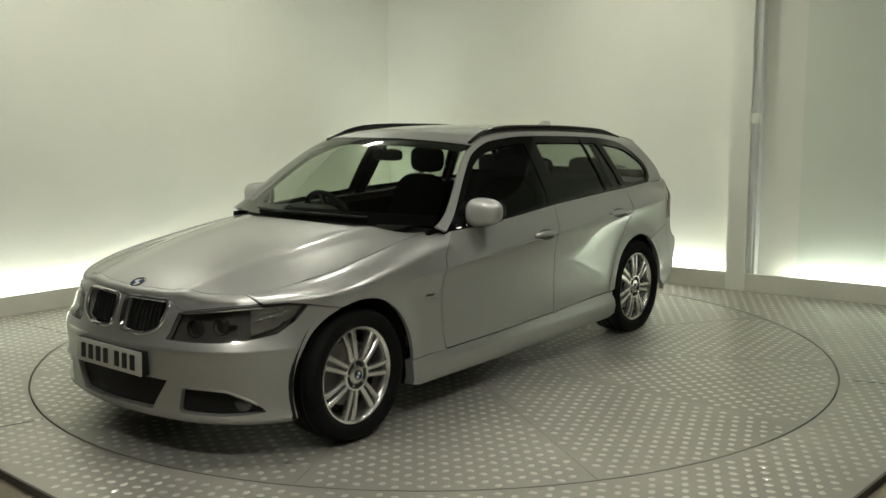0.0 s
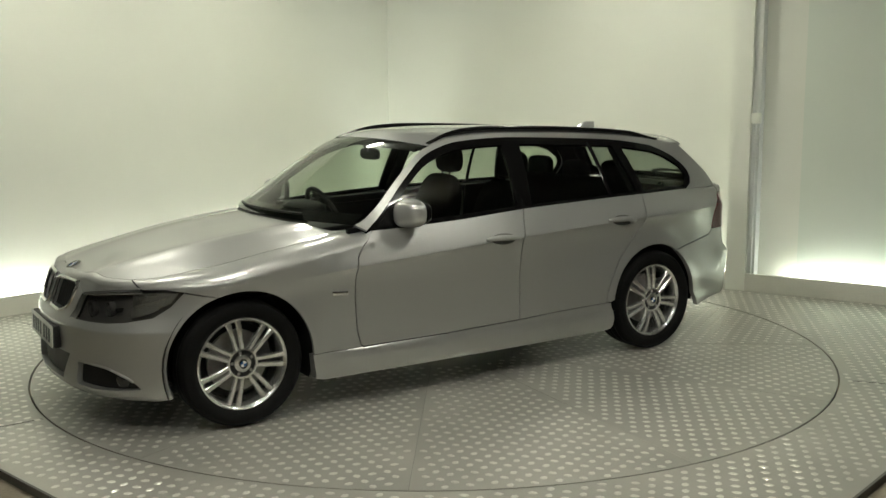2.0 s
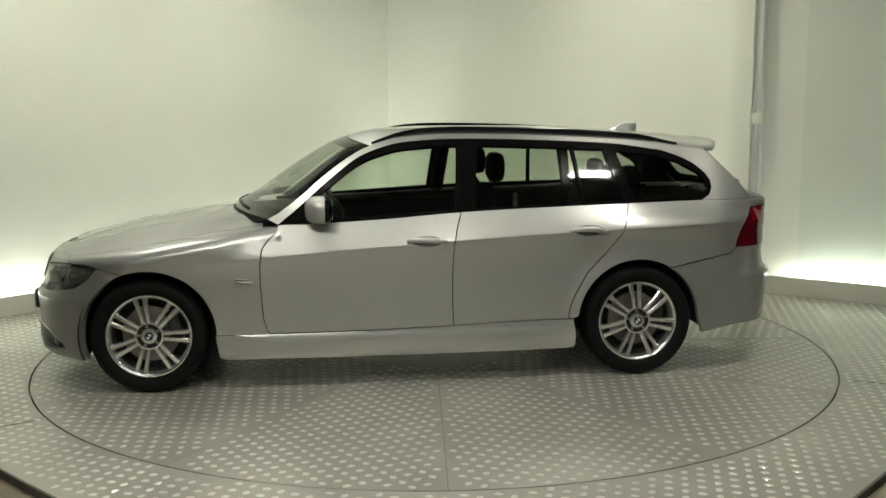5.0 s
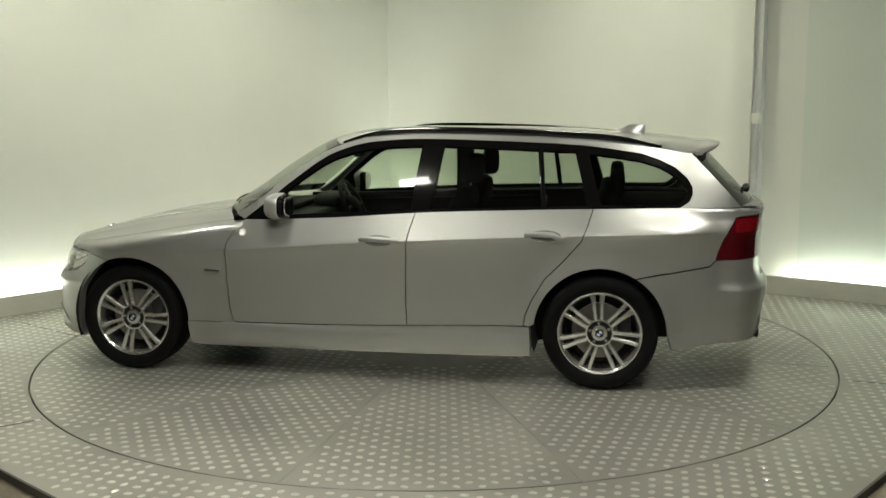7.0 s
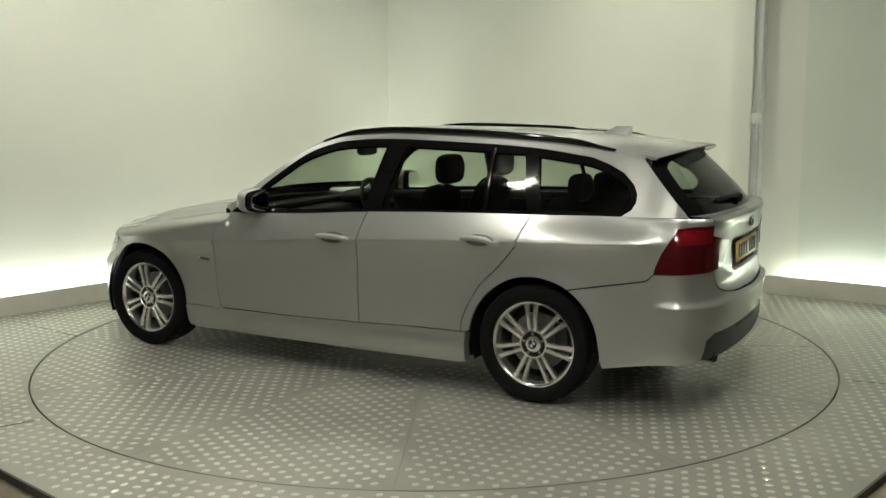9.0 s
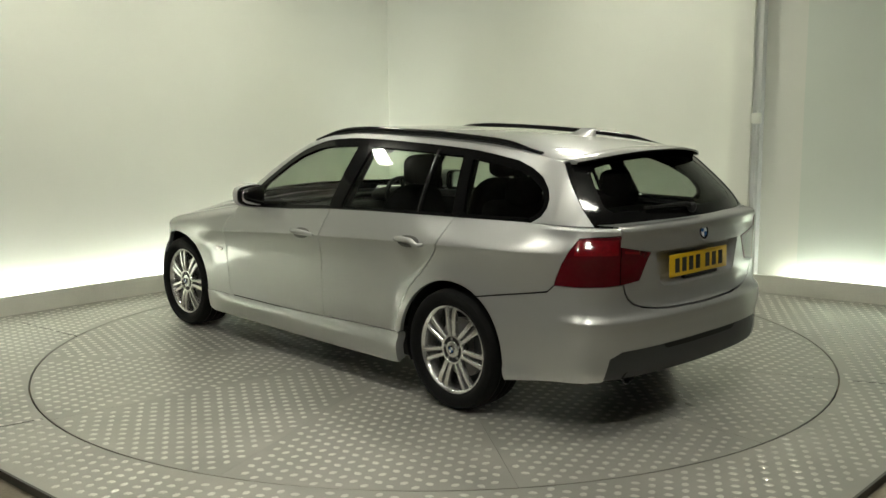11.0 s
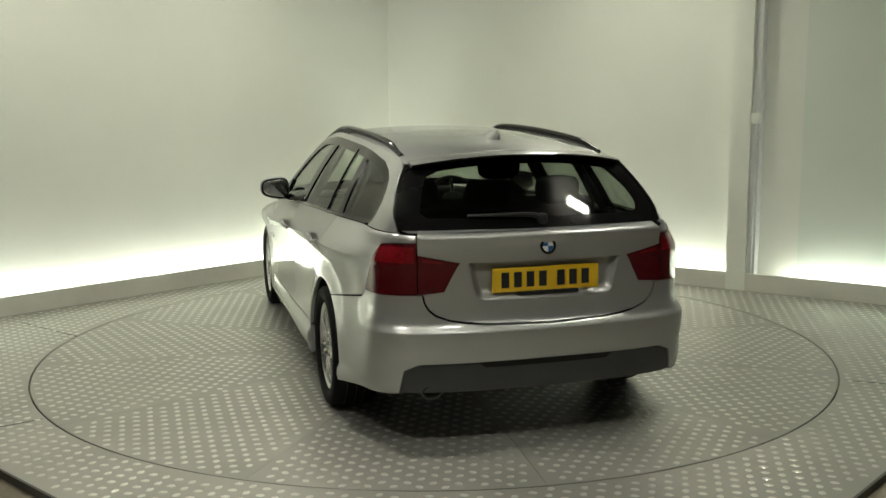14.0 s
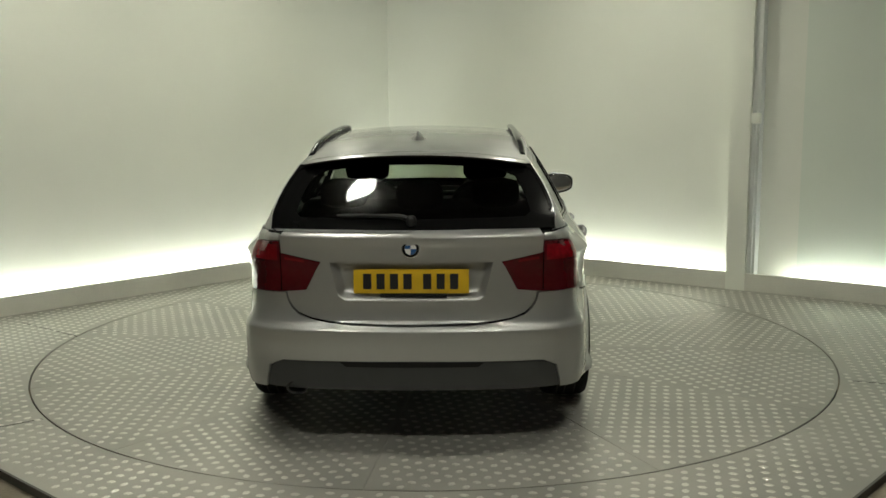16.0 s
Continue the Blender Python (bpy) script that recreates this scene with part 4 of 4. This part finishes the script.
def build_underbody():
    bm = bmesh.new()
    add_box(bm, (1.96, 1.56, .16), Matrix.Translation((0, 0, .27)))
    add_box(bm, (.70, .98, .22), Matrix.Translation((1.38, 0, .33)))
    add_box(bm, (.78, .98, .22), Matrix.Translation((-1.38, 0, .33)))
    add_box(bm, (.40, 1.10, .10), Matrix.Translation((-1.93, 0, .36)))
    add_box(bm, (.26, 1.0, .10), Matrix.Translation((1.84, 0, .30)))
    part("underbody", bm, BLACK_PLASTIC, car, smooth=False)
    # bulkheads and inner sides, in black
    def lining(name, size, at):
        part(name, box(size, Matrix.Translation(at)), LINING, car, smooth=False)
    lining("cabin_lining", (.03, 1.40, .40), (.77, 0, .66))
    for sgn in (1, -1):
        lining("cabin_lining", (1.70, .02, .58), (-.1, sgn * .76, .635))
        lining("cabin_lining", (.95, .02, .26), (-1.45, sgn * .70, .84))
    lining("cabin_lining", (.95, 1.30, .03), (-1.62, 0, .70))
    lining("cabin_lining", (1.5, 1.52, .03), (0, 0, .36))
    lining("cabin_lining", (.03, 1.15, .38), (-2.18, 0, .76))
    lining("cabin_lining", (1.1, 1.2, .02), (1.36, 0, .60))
    for wx in (WHEEL_X, -WHEEL_X):
        for sgn in (1, -1):
            bm = bmesh.new()
            r0 = .385
            ring = [(wx + r0 * math.cos(a), WHEEL_Z + r0 * math.sin(a)) for a in np.linspace(-.35, math.pi + (.35 if wx > 0 else .12), 30)]
            o = [bm.verts.new((x, sgn * .825, z)) for x, z in ring]
            i = [bm.verts.new((x, sgn * .52, z)) for x, z in ring]
            for k in range(len(ring) - 1):
                bm.faces.new((o[k], o[k + 1], i[k + 1], i[k]))
            bm.faces.new(i)
            part("wheel_liner", bm, BLACK_PLASTIC, car)


build_underbody()


def build_wheel(x, y, sgn):
    """One alloy wheel with seven twin spokes; its outer face looks along +y before it is turned."""
    w = new("wheel")
    w.parent = car
    w.matrix_basis = pose(x, sgn * y, WHEEL_Z, 0, 11 if x > 0 else 4, 0 if sgn > 0 else 180)
    tyre = [(.222, -.15), (.235, -.185), (.262, -.198), (.295, -.194), (.310, -.178), (.316, -.14), (.317, -.06), (.316, .0), (.312, .022), (.300, .040), (.282, .046), (.262, .045), (.246, .036), (.232, .018), (.222, .010)]
    t = part("tyre", lathe([(a, b - .022) for a, b in tyre], 72), RUBBER, w)
    for r in (-.142, -.102, -.052):
        part("groove", lathe([(.3172, r), (.3178, r + .001), (.3178, r + .007), (.3172, r + .008)], 48), BLACK_PLASTIC, w)
    rim = lathe([(a, b - .022) for a, b in [(.195, -.15), (.205, -.06), (.213, .0), (.222, .008), (.2285, .013), (.232, .018), (.2315, .024), (.226, .0255), (.219, .021), (.2125, .012), (.206, -.015), (.200, -.06), (.19, -.15)]], 72)
    r = part("rim", rim, ALLOY, w)
    # spokes
    for k in range(7):
        a = 2 * math.pi * k / 7 + math.pi / 2
        for off in (-1, 1):
            bm = bmesh.new()
            rings = []
            for rad, half, depth, yo, sp in ((.070, .0115, .030, -.004, .015), (.09, .0115, .030, -.001, .0165), (.15, .0125, .028, .001, .0205), (.195, .0140, .024, -.002, .0245), (.219, .017, .02, -.006, .028)):
                c = Vector((0, yo, 0))
                row = []
                for px, py in ((-half, -depth), (-half, -.006), (-half * .6, .0), (half * .6, .0), (half, -.006), (half, -depth)):
                    tx = off * sp + px
                    row.append(bm.verts.new((rad * math.cos(a) - tx * math.sin(a), yo + py, rad * math.sin(a) + tx * math.cos(a))))
                rings.append(row)
            for p, q in zip(rings, rings[1:]):
                for j in range(6):
                    bm.faces.new((p[j], p[(j + 1) % 6], q[(j + 1) % 6], q[j]))
            bm.faces.new(rings[0][::-1])
            bm.faces.new(rings[-1])
            part("spoke", bm, ALLOY, w, sharp=.5)
    hub = part("hub", lathe([(.080, -.05), (.080, -.010), (.076, -.003), (.068, -.002), (.064, -.008), (.046, -.009), (.042, -.003), (.036, -.001), (.001, -.001)], 48), ALLOY, w, sharp=.4)
    # black ring that paints the shade into the alloy hub's bolt recess
    part("bolt_ring", lathe([(.0655, -.0085), (.0640, -.0068), (.0465, -.0068), (.0450, -.0085)], 40), BLACK_PLASTIC, w)
    for k in range(5):
        a = 2 * math.pi * k / 5 + .3
        at = Matrix.Translation((.055 * math.cos(a), 0, .055 * math.sin(a)))
        part("bolt", lathe([(.0088, -.0085), (.0080, -.0052), (.0050, -.0048), (.0045, -.0065), (.001, -.0065)], 10, "y", at), DISC, w)
    build_badge(w, Matrix.Translation((0, .0005, 0)) @ pose(0, 0, 0, -90), .025, True)
    part("brake_disc", lathe([(.05, -.075), (.155, -.075), (.155, -.10), (.05, -.10)], 48), DISC, w, sharp=.3)
    part("caliper", box((.075, .05, .17), Matrix.Translation((-.135, -.085, .02)), .012), GREY_PLASTIC, w)
    part("barrel", lathe([(.196, -.145), (.190, -.12), (.05, -.125), (.001, -.125)], 40), BLACK_PLASTIC, w)
    return w


def build_badge(parent, m, r, flat=False):
    """A round enamel emblem: dark ring, blue and white quarters; it faces along its own +z."""
    b = part("emblem", lathe([(r, -.002), (r, .003), (r * .93, .0045), (r * .66, .004), (r * .62, .003), (.0005, .003)], 32, "z", m), CHROME, parent, "round blue and white enamel emblem")
    part("ring", lathe([(r * .90, .0042), (r * .895, .0056), (r * .66, .0056), (r * .655, .004)], 32, "z", m), BLACK_GLOSS, parent if flat else b)
    for k in range(4):
        pts = [(0, 0)] + circle(r * .62, 8, 90 * k, 90 * k + 90)
        bm = bmesh.new()
        bm.faces.new([bm.verts.new(m @ Vector((x, y, .0040))) for x, y in pts])
        part("quarter", bm, BLUE if k % 2 else WHITE, parent if flat else b, smooth=False)
    return b


for wx in (WHEEL_X, -WHEEL_X):
    for sgn in (1, -1):
        build_wheel(wx, .852 if wx > 0 else .860, sgn)


# ---------------------------------------------------------------- the car: lamps, plates and fittings


def facing(p, n, up=(0, 0, 1)):
    """A pose at p whose z looks along n and whose y stays upright."""
    z = n.normalized()
    x = Vector(up).cross(z).normalized()
    y = z.cross(x)
    return Matrix.Translation(p) @ Matrix((x, y, z)).transposed().to_4x4()


BUCKET = material("dark_lamp_bezel", (0.22, 0.217, 0.21), 0.25, metal=0.5)


def build_headlamps():
    lens = body_cut(HEADLAMP, h=.03, gap=.0025, lift=.001, depth=.01)
    bucket = body_cut(HEADLAMP, h=.03, gap=-.004, lift=-.045, depth=-.045)
    bowl = body_cut([(sx(1.90), .575), (sx(1.80), .602), (sx(1.72), .645), (sx(1.685), .690), (sx(1.76), .696), (sx(1.90), .688)], h=.02, gap=0, lift=-.020, depth=.02)
    for sgn in (1, -1):
        flip = (lambda z: z) if sgn > 0 else mirrored
        h = sheet("headlamp", flip(bucket), BUCKET, car, "dark-bezelled headlamp under a clear lens")
        ob = sheet("lens", flip(lens), LENS, h)
        ob.visible_shadow = True
        sheet("reflector", flip(bowl), ALLOY, h)
        for y, v, r in ((.47, .605, .042), (.60, .618, .040)):
            p, n = on_skin(sf(y), v, -.05, sgn)
            m = facing(p, Vector((1, sgn * .12, 0)))
            part("projector", lathe([(r, .0), (r, .022), (r * .93, .028), (r * .86, .02), (r * .8, .004)], 28, "z", m), BUCKET_DARK, h)
            part("lamp_glass", lathe([(r * .8, .004), (r * .7, .014), (r * .4, .022), (.001, .025)], 28, "z", m), BUCKET_DARK, h)
        # bright stepped indicator block at the outer end
        for k, (x, v) in enumerate(((1.87, .635), (1.83, .645), (1.79, .655), (1.75, .668), (1.85, .665), (1.80, .680))):
            p, n = on_skin(sx(x), v, -.012, sgn)
            part("reflector_step", box((.032, .013, .012), facing(p, n) @ pose(0, 0, 0, 0, 12 * (k % 3) - 10, 20), .003), CHROME, h)
        brow = [on_skin(a, b, -.006, sgn)[0] for a, b in (HEADLAMP[11], (sf(.5), .668), (sf(.62), .682), (sx(1.85), .692))]
        part("brow", tube(brow, .007, 8), ALLOY, h)


build_headlamps()


def build_tail_lamps():
    outer = body_cut(LAMP_OUT, h=.025, gap=.0015, lift=.003, depth=.03)
    inner = body_cut(LAMP_IN, h=.025, gap=.0015, lift=.003, depth=.03)
    for sgn in (1, -1):
        flip = (lambda z: z) if sgn > 0 else mirrored
        t = sheet("tail_lamp", flip(outer), RED, car, "glossy dark red tail lamp")
        i = sheet("inner_lamp", flip(inner), RED, car, "glossy dark red inner lamp")
        p = [(sx(-2.115), .872), (sr(.622), .872), (sr(.622), .945), (sx(-2.128), .938)]
        sheet("light_block", flip(body_cut(p, h=.02, gap=0, lift=.0036, depth=.0)), RED_BRIGHT, t, "brighter red light block")
        p = [(sr(.585), .878), (sr(.49), .866), (sr(.49), .876), (sr(.585), .890)]
        sheet("light_bar", flip(body_cut(p, h=.02, gap=0, lift=.0036, depth=.0)), RED_BRIGHT, i)


build_tail_lamps()


def build_plate(m, mat, label):
    """A number plate with plain dark bars for its characters; it faces along +z of m, y is up."""
    p = part("number_plate", box((.52, .111, .006), m, .004), mat, car, label)
    x = -.222
    for k in range(7):
        if k == 4:
            x += .028
        part("bar", box((.037, .070, .002), m @ Matrix.Translation((x + .024, 0, .0042))), INK, p, smooth=False)
        x += .0605
    return p


build_plate(facing(Vector((-2.281, 0, .782)), Vector((-1, 0, .03))), YELLOW, "yellow plate with plain dark bars")
build_plate(facing(Vector((2.141, 0, .432)), Vector((1, 0, .05))), WHITE_PLATE, "white plate with plain dark bars")
pb = part("plate_backing", box((.522, .112, .03), Matrix.Translation((2.118, 0, .432)) @ pose(0, 0, 0, 90, 0, 90), .004), BLACK_PLASTIC, bumper)
bar = part("gate_handle", box((.04, .30, .016), Matrix.Translation((-2.270, -.01, .719)), .004), BLACK_PLASTIC, gate, "black grip under the plate")
build_badge(car, facing(on_skin(S_REAR, .932, .001)[0], Vector((-1, 0, .12))), .041)
build_badge(car, facing(Vector((1.965, 0, bonnet_z(1.965, 0) + .002)), Vector((.45, 0, 1)), (0, 1, 0)), .041)


def build_handles():
    for k, (x, z) in enumerate(((-.155, .812), (-1.080, .850))):
        for sgn, j in ((1, 0), (-1, 1)):
            path, rad = [], []
            for t in np.linspace(-1, 1, 17):
                p, n = on_skin(sx(x + .112 * t), z + .004 * t, .005 + .026 * (1 - abs(t) ** 2.6), sgn)
                path.append(p)
                rad.append(.0145 * (1 - .35 * abs(t) ** 3))
            part("handle", tube(path, rad, 10, flat=1.15), PAINT, doors[k][j], "body-coloured pull handle")
            # shallow darkened disc in place of the shaded hollow behind the handle
            p, n = on_skin(sx(x), z, .0075, sgn)
            m = facing(p, n)
            cup = lathe([(1.0, 0), (.93, .001), (.80, .0005), (.5, -.001), (.001, -.001)], 32, "z")
            bmesh.ops.transform(cup, matrix=m @ Matrix.Diagonal((.085, .033, 1, 1)), verts=cup.verts)
            part("handle_cup", cup, CUP_SHADE, doors[k][j])


# silver darkened to paint in the shade of the handle hollow
CUP_SHADE = material("shaded_silver_cup", (0.20, 0.20, 0.19), 0.4, metal=0.7)
build_handles()


def superball(c, size, power=.62, seg=(28, 16), shape=None):
    bm = bmesh.new()
    bmesh.ops.create_uvsphere(bm, u_segments=seg[0], v_segments=seg[1], radius=1.0)
    for v in bm.verts:
        q = [math.copysign(abs(a) ** power, a) for a in v.co]
        if shape:
            q = shape(*q)
        v.co = Vector((c[0] + q[0] * size[0], c[1] + q[1] * size[1], c[2] + q[2] * size[2]))
    return bm


def build_mirrors():
    for sgn, j in ((1, 0), (-1, 1)):
        c = (.425, sgn * .905, .997)

        def form(a, b, d):
            b2 = b * sgn
            return (a * (1 - .25 * b2) if a > 0 else a * .45, b, d * (1 - .18 * b2) + .06 * b2)
        mir = part("door_mirror", superball(c, (.085, .100, .075), .68, shape=form), PAINT, car, "body-coloured door mirror", sharp=1.2)
        part("mirror_housing", superball((.398, sgn * .905, .997), (.030, .095, .069), .6, shape=lambda a, b, d: (a, b, d * (1 - .18 * b * sgn) + .06 * b * sgn)), BLACK_GLOSS, mir, "gloss black mirror back", sharp=1.2)
        part("mirror_glass", superball((.366, sgn * .905, .999), (.004, .082, .056), .6, shape=lambda a, b, d: (a, b, d * (1 - .18 * b * sgn) + .06 * b * sgn)), CHROME, mir, sharp=1.2)
        part("stalk", tube([(.50, sgn * .79, .93), (.465, sgn * .83, .93), (.43, sgn * .87, .935)], [.026, .024, .022], 12, flat=.7), BLACK_GLOSS, mir)
        tri = [cabin(.62, .925), cabin(.44, .945), cabin(.44, 1.055), cabin(.50, 1.03)]
        bm = bmesh.new()
        a = [bm.verts.new((q.x, sgn * (q.y + .008), q.z)) for q in tri]
        b = [bm.verts.new((q.x, sgn * (q.y - .01), q.z)) for q in tri]
        bm.faces.new(a)
        bm.faces.new(b[::-1])
        for k in range(4):
            bm.faces.new((a[k], a[(k + 1) % 4], b[(k + 1) % 4], b[k]))
        part("mirror_sail", bm, BLACK_GLOSS, mir, smooth=False)
        # side repeater
        p, n = on_skin(sx(.855), .612, .003, sgn)
        part("repeater", box((.092, .022, .012), facing(p, n) @ pose(0, 0, 0, 0, 0, -4 * sgn), .005), CHROME, car, "small clear side repeater")


build_mirrors()


def build_roof_fittings():
    # spoiler at the roof's tail
    ys = np.linspace(-.535, .535, 25)
    verts, faces = [], []
    for y in ys:
        e = roof(1.0, y)
        k = 1 - .35 * abs(y / .535) ** 4
        verts += [e + Vector((.10, 0, .006)), e + Vector((0, 0, .006)), e + Vector((-.060 * k, 0, .000)), e + Vector((-.085 * k, 0, -.007)), e + Vector((-.083 * k, 0, -.016)), e + Vector((-.03, 0, -.018)), e + Vector((.03, 0, -.014))]
    for i in range(len(ys) - 1):
        for j in range(7):
            a, b = i * 7 + j, i * 7 + (j + 1) % 7
            faces.append((a, b, b + 7, a + 7))
    faces += [tuple(range(7))[::-1], tuple(range((len(ys) - 1) * 7, len(ys) * 7))]
    bm = bmesh.new()
    vs = [bm.verts.new(v) for v in verts]
    for f in faces:
        bm.faces.new([vs[i] for i in f])
    bm.faces.ensure_lookup_table()
    for k, f in enumerate(bm.faces):
        f.material_index = 1 if k < (len(ys) - 1) * 7 and k % 7 in (3, 4, 5, 6) else 0
    part("roof_spoiler", bm, (PAINT, BLACK_GLOSS), gate, "body-coloured roof spoiler with a black underside", sharp=.7)
    # fin aerial
    bm = bmesh.new()
    rings = []
    for t in np.linspace(0, 1, 9):
        z = 1.385 + .048 * t
        x0, x1 = -1.405 - .12 * t ** .8, -1.62 - .0 * t
        w = .034 * (1 - t) ** .8 + .004
        rings.append([bm.verts.new((x0 + (x1 - x0) * (.5 - .5 * math.cos(a)), w * math.sin(a), z)) for a in np.linspace(0, 2 * math.pi, 17)[:-1]])
    for a, b in zip(rings, rings[1:]):
        for k in range(16):
            bm.faces.new((a[k], a[(k + 1) % 16], b[(k + 1) % 16], b[k]))
    bm.faces.new(rings[-1])
    part("aerial_fin", bm, PAINT, car, "silver shark-fin aerial", sharp=1.0)
    # rear wiper
    def on_glass(y, z, d):
        n = normal_of(hatch, y, z, Vector((-1, 0, .8)))
        return hatch(y, z) + n * d
    w = part("rear_wiper", tube([on_glass(0, 1.045, .012), on_glass(.05, 1.050, .030), on_glass(.2, 1.055, .026), on_glass(.30, 1.058, .018)], [.014, .012, .008, .006], 8), BLACK_PLASTIC, car, "black rear wiper")
    part("blade", tube([on_glass(.03, 1.058, .010), on_glass(.19, 1.064, .012), on_glass(.34, 1.062, .010)], .006, 8), BLACK_PLASTIC, w)
    part("spindle", superball(tuple(on_glass(0, 1.04, .014)), (.022, .024, .026), .8, (14, 10)), BLACK_PLASTIC, w)
    # front wipers on the cowl
    for y0, y1 in ((.08, .44), (-.40, .06)):
        path = [screen(.05, y) + Vector((.008, 0, .006)) for y in np.linspace(y0, y1, 8)]
        part("front_wiper", tube(path, .006, 8), BLACK_PLASTIC, car)
    us = np.linspace(-.50, .50, 25)
    verts, faces = [], []
    for y in us:
        a = screen(.03, y)
        f = .712 + .26 * (1 - (abs(y) / .80) ** 2)
        verts += [a + Vector((-.02, 0, .004)), Vector((min(a.x + .02, f + .002), y, min(a.z - .018, bonnet_z(f, y) - .004))), Vector((f + .02, y, bonnet_z(f, y) - .024))]
    for i in range(len(us) - 1):
        for j in range(2):
            a = i * 3 + j
            faces.append((a, a + 3, a + 4, a + 1))
    raw("cowl", verts, faces, BLACK_PLASTIC, car)
    # tail pipe
    pipe = lathe([(.030, -.16), (.036, -.01), (.040, .0), (.036, .003), (.031, -.002), (.030, -.12), (.001, -.12)], 28, "z", facing(Vector((-2.255, .535, .280)), Vector((-1, 0, -.05))) @ Matrix.Diagonal((1.25, .85, 1, 1)))
    part("tail_pipe", pipe, BUCKET_DARK, car, "dark steel oval tail pipe")


build_roof_fittings()

# ---------------------------------------------------------------- the car: cabin


def soft_box(size, m, bevel):
    return box(size, m, bevel, 3)


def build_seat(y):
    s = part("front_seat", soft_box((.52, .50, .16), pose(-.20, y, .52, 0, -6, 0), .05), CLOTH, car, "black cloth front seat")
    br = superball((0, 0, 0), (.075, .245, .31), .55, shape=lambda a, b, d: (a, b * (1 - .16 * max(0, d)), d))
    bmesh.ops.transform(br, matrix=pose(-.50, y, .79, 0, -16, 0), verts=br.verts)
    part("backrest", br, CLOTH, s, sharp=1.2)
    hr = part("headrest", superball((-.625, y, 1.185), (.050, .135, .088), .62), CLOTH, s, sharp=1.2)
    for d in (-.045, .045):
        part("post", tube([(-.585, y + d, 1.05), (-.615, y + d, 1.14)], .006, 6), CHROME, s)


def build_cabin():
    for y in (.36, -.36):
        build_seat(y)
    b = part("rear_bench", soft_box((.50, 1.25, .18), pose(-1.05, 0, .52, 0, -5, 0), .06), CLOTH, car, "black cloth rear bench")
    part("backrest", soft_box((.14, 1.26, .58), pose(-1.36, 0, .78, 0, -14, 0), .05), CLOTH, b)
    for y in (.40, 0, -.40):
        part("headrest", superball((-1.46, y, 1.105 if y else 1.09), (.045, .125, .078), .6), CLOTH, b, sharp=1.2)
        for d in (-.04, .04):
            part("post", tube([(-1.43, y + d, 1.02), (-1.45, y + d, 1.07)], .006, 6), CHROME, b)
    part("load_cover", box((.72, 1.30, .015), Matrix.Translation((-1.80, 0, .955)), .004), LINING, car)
    dash = bmesh.new()
    add_box(dash, (.38, 1.34, .20), pose(.60, 0, .785), .05, 3)
    part("dashboard", dash, BLACK_PLASTIC, car)
    part("instrument_hood", superball((.48, -.36, .915), (.12, .18, .055), .8), BLACK_PLASTIC, car, sharp=1.2)
    part("dash_top", box((.30, 1.12, .03), pose(.75, 0, .900, 0, 4, 0), .012), BLACK_PLASTIC, car)
    # steering wheel on the right
    ring = []
    m = pose(.33, -.36, .87, 0, -64, 0)
    for k in range(33):
        a = 2 * math.pi * k / 32
        ring.append(m @ Vector((.185 * math.cos(a), .185 * math.sin(a), 0)))
    sw = part("steering_wheel", tube(ring, .016, 10, caps=False), BLACK_PLASTIC, car)
    part("boss", superball((0, 0, 0), (.075, .085, .035), .8), BLACK_PLASTIC, sw)
    sw.children[0].matrix_basis = m
    for a in (0, 180, 270):
        c, s_ = math.cos(radians(a)), math.sin(radians(a))
        part("wheel_spoke", tube([m @ Vector((-.06 * s_, .06 * c, 0)), m @ Vector((-.18 * s_, .18 * c, 0))], .014, 8), ALLOY if a == 270 else BLACK_PLASTIC, sw)
    part("inner_mirror", superball((.19, 0, 1.265), (.018, .115, .036), .6), BLACK_PLASTIC, car, sharp=1.2)
    part("mirror_stem", tube([(.20, 0, 1.28), (.24, 0, 1.345)], .014, 8), BLACK_PLASTIC, car)
    part("centre_console", soft_box((.9, .22, .24), pose(0, 0, .50), .03), BLACK_PLASTIC, car)
    for sgn in (1, -1):
        # inner faces of the pillars
        for x0, z0, x1, z1, r in ((-.39, .95, -.43, 1.34, .045), (-1.335, .97, -1.26, 1.31, .035)):
            a, b = cabin(x0, z0), cabin(x1, z1)
            part("inner_pillar", tube([(a.x, sgn * (a.y - .05), a.z), (b.x, sgn * (b.y - .05), b.z)], r, 8, flat=.5, up=Vector((0, 1, 0))), LINING, car)
        part("door_top", box((1.9, .06, .05), pose(-.45, sgn * .755, .93, 0, 1.6, 0), .015), BLACK_PLASTIC, car)


build_cabin()


# ---------------------------------------------------------------- what moves
ANGLES = ((0, -129.0), (.5, -133.7), (1, -138.1), (1.5, -143.05), (2, -147.7), (2.5, -152.05), (3, -156.2), (3.5, -160.5), (4, -165.0),
          (4.5, -169.5), (5, -173.85), (5.5, -178.2), (6, -182.5), (6.5, -186.7), (7, -190.6), (7.5, -194.9), (8, -199.6), (8.5, -204.7), (9, -209.15),
          (9.5, -213.6), (10, -218.1), (10.5, -222.6), (11, -227.1), (11.5, -231.6), (12, -236.2), (12.5, -240.4), (13, -245.3), (13.5, -249.3),
          (14, -254.2), (14.5, -258.4), (15, -263.1), (15.5, -267.4), (16, -272.05))


def motions():
    walk(turntable, [(t, pose(0, 0, 0, 0, 0, a)) for t, a in ANGLES])
    walk(car, [(t, pose(0, 0, 0, 0, 0, a) @ pose(0.295, 0.035, 0.003)) for t, a in ANGLES])


motions()
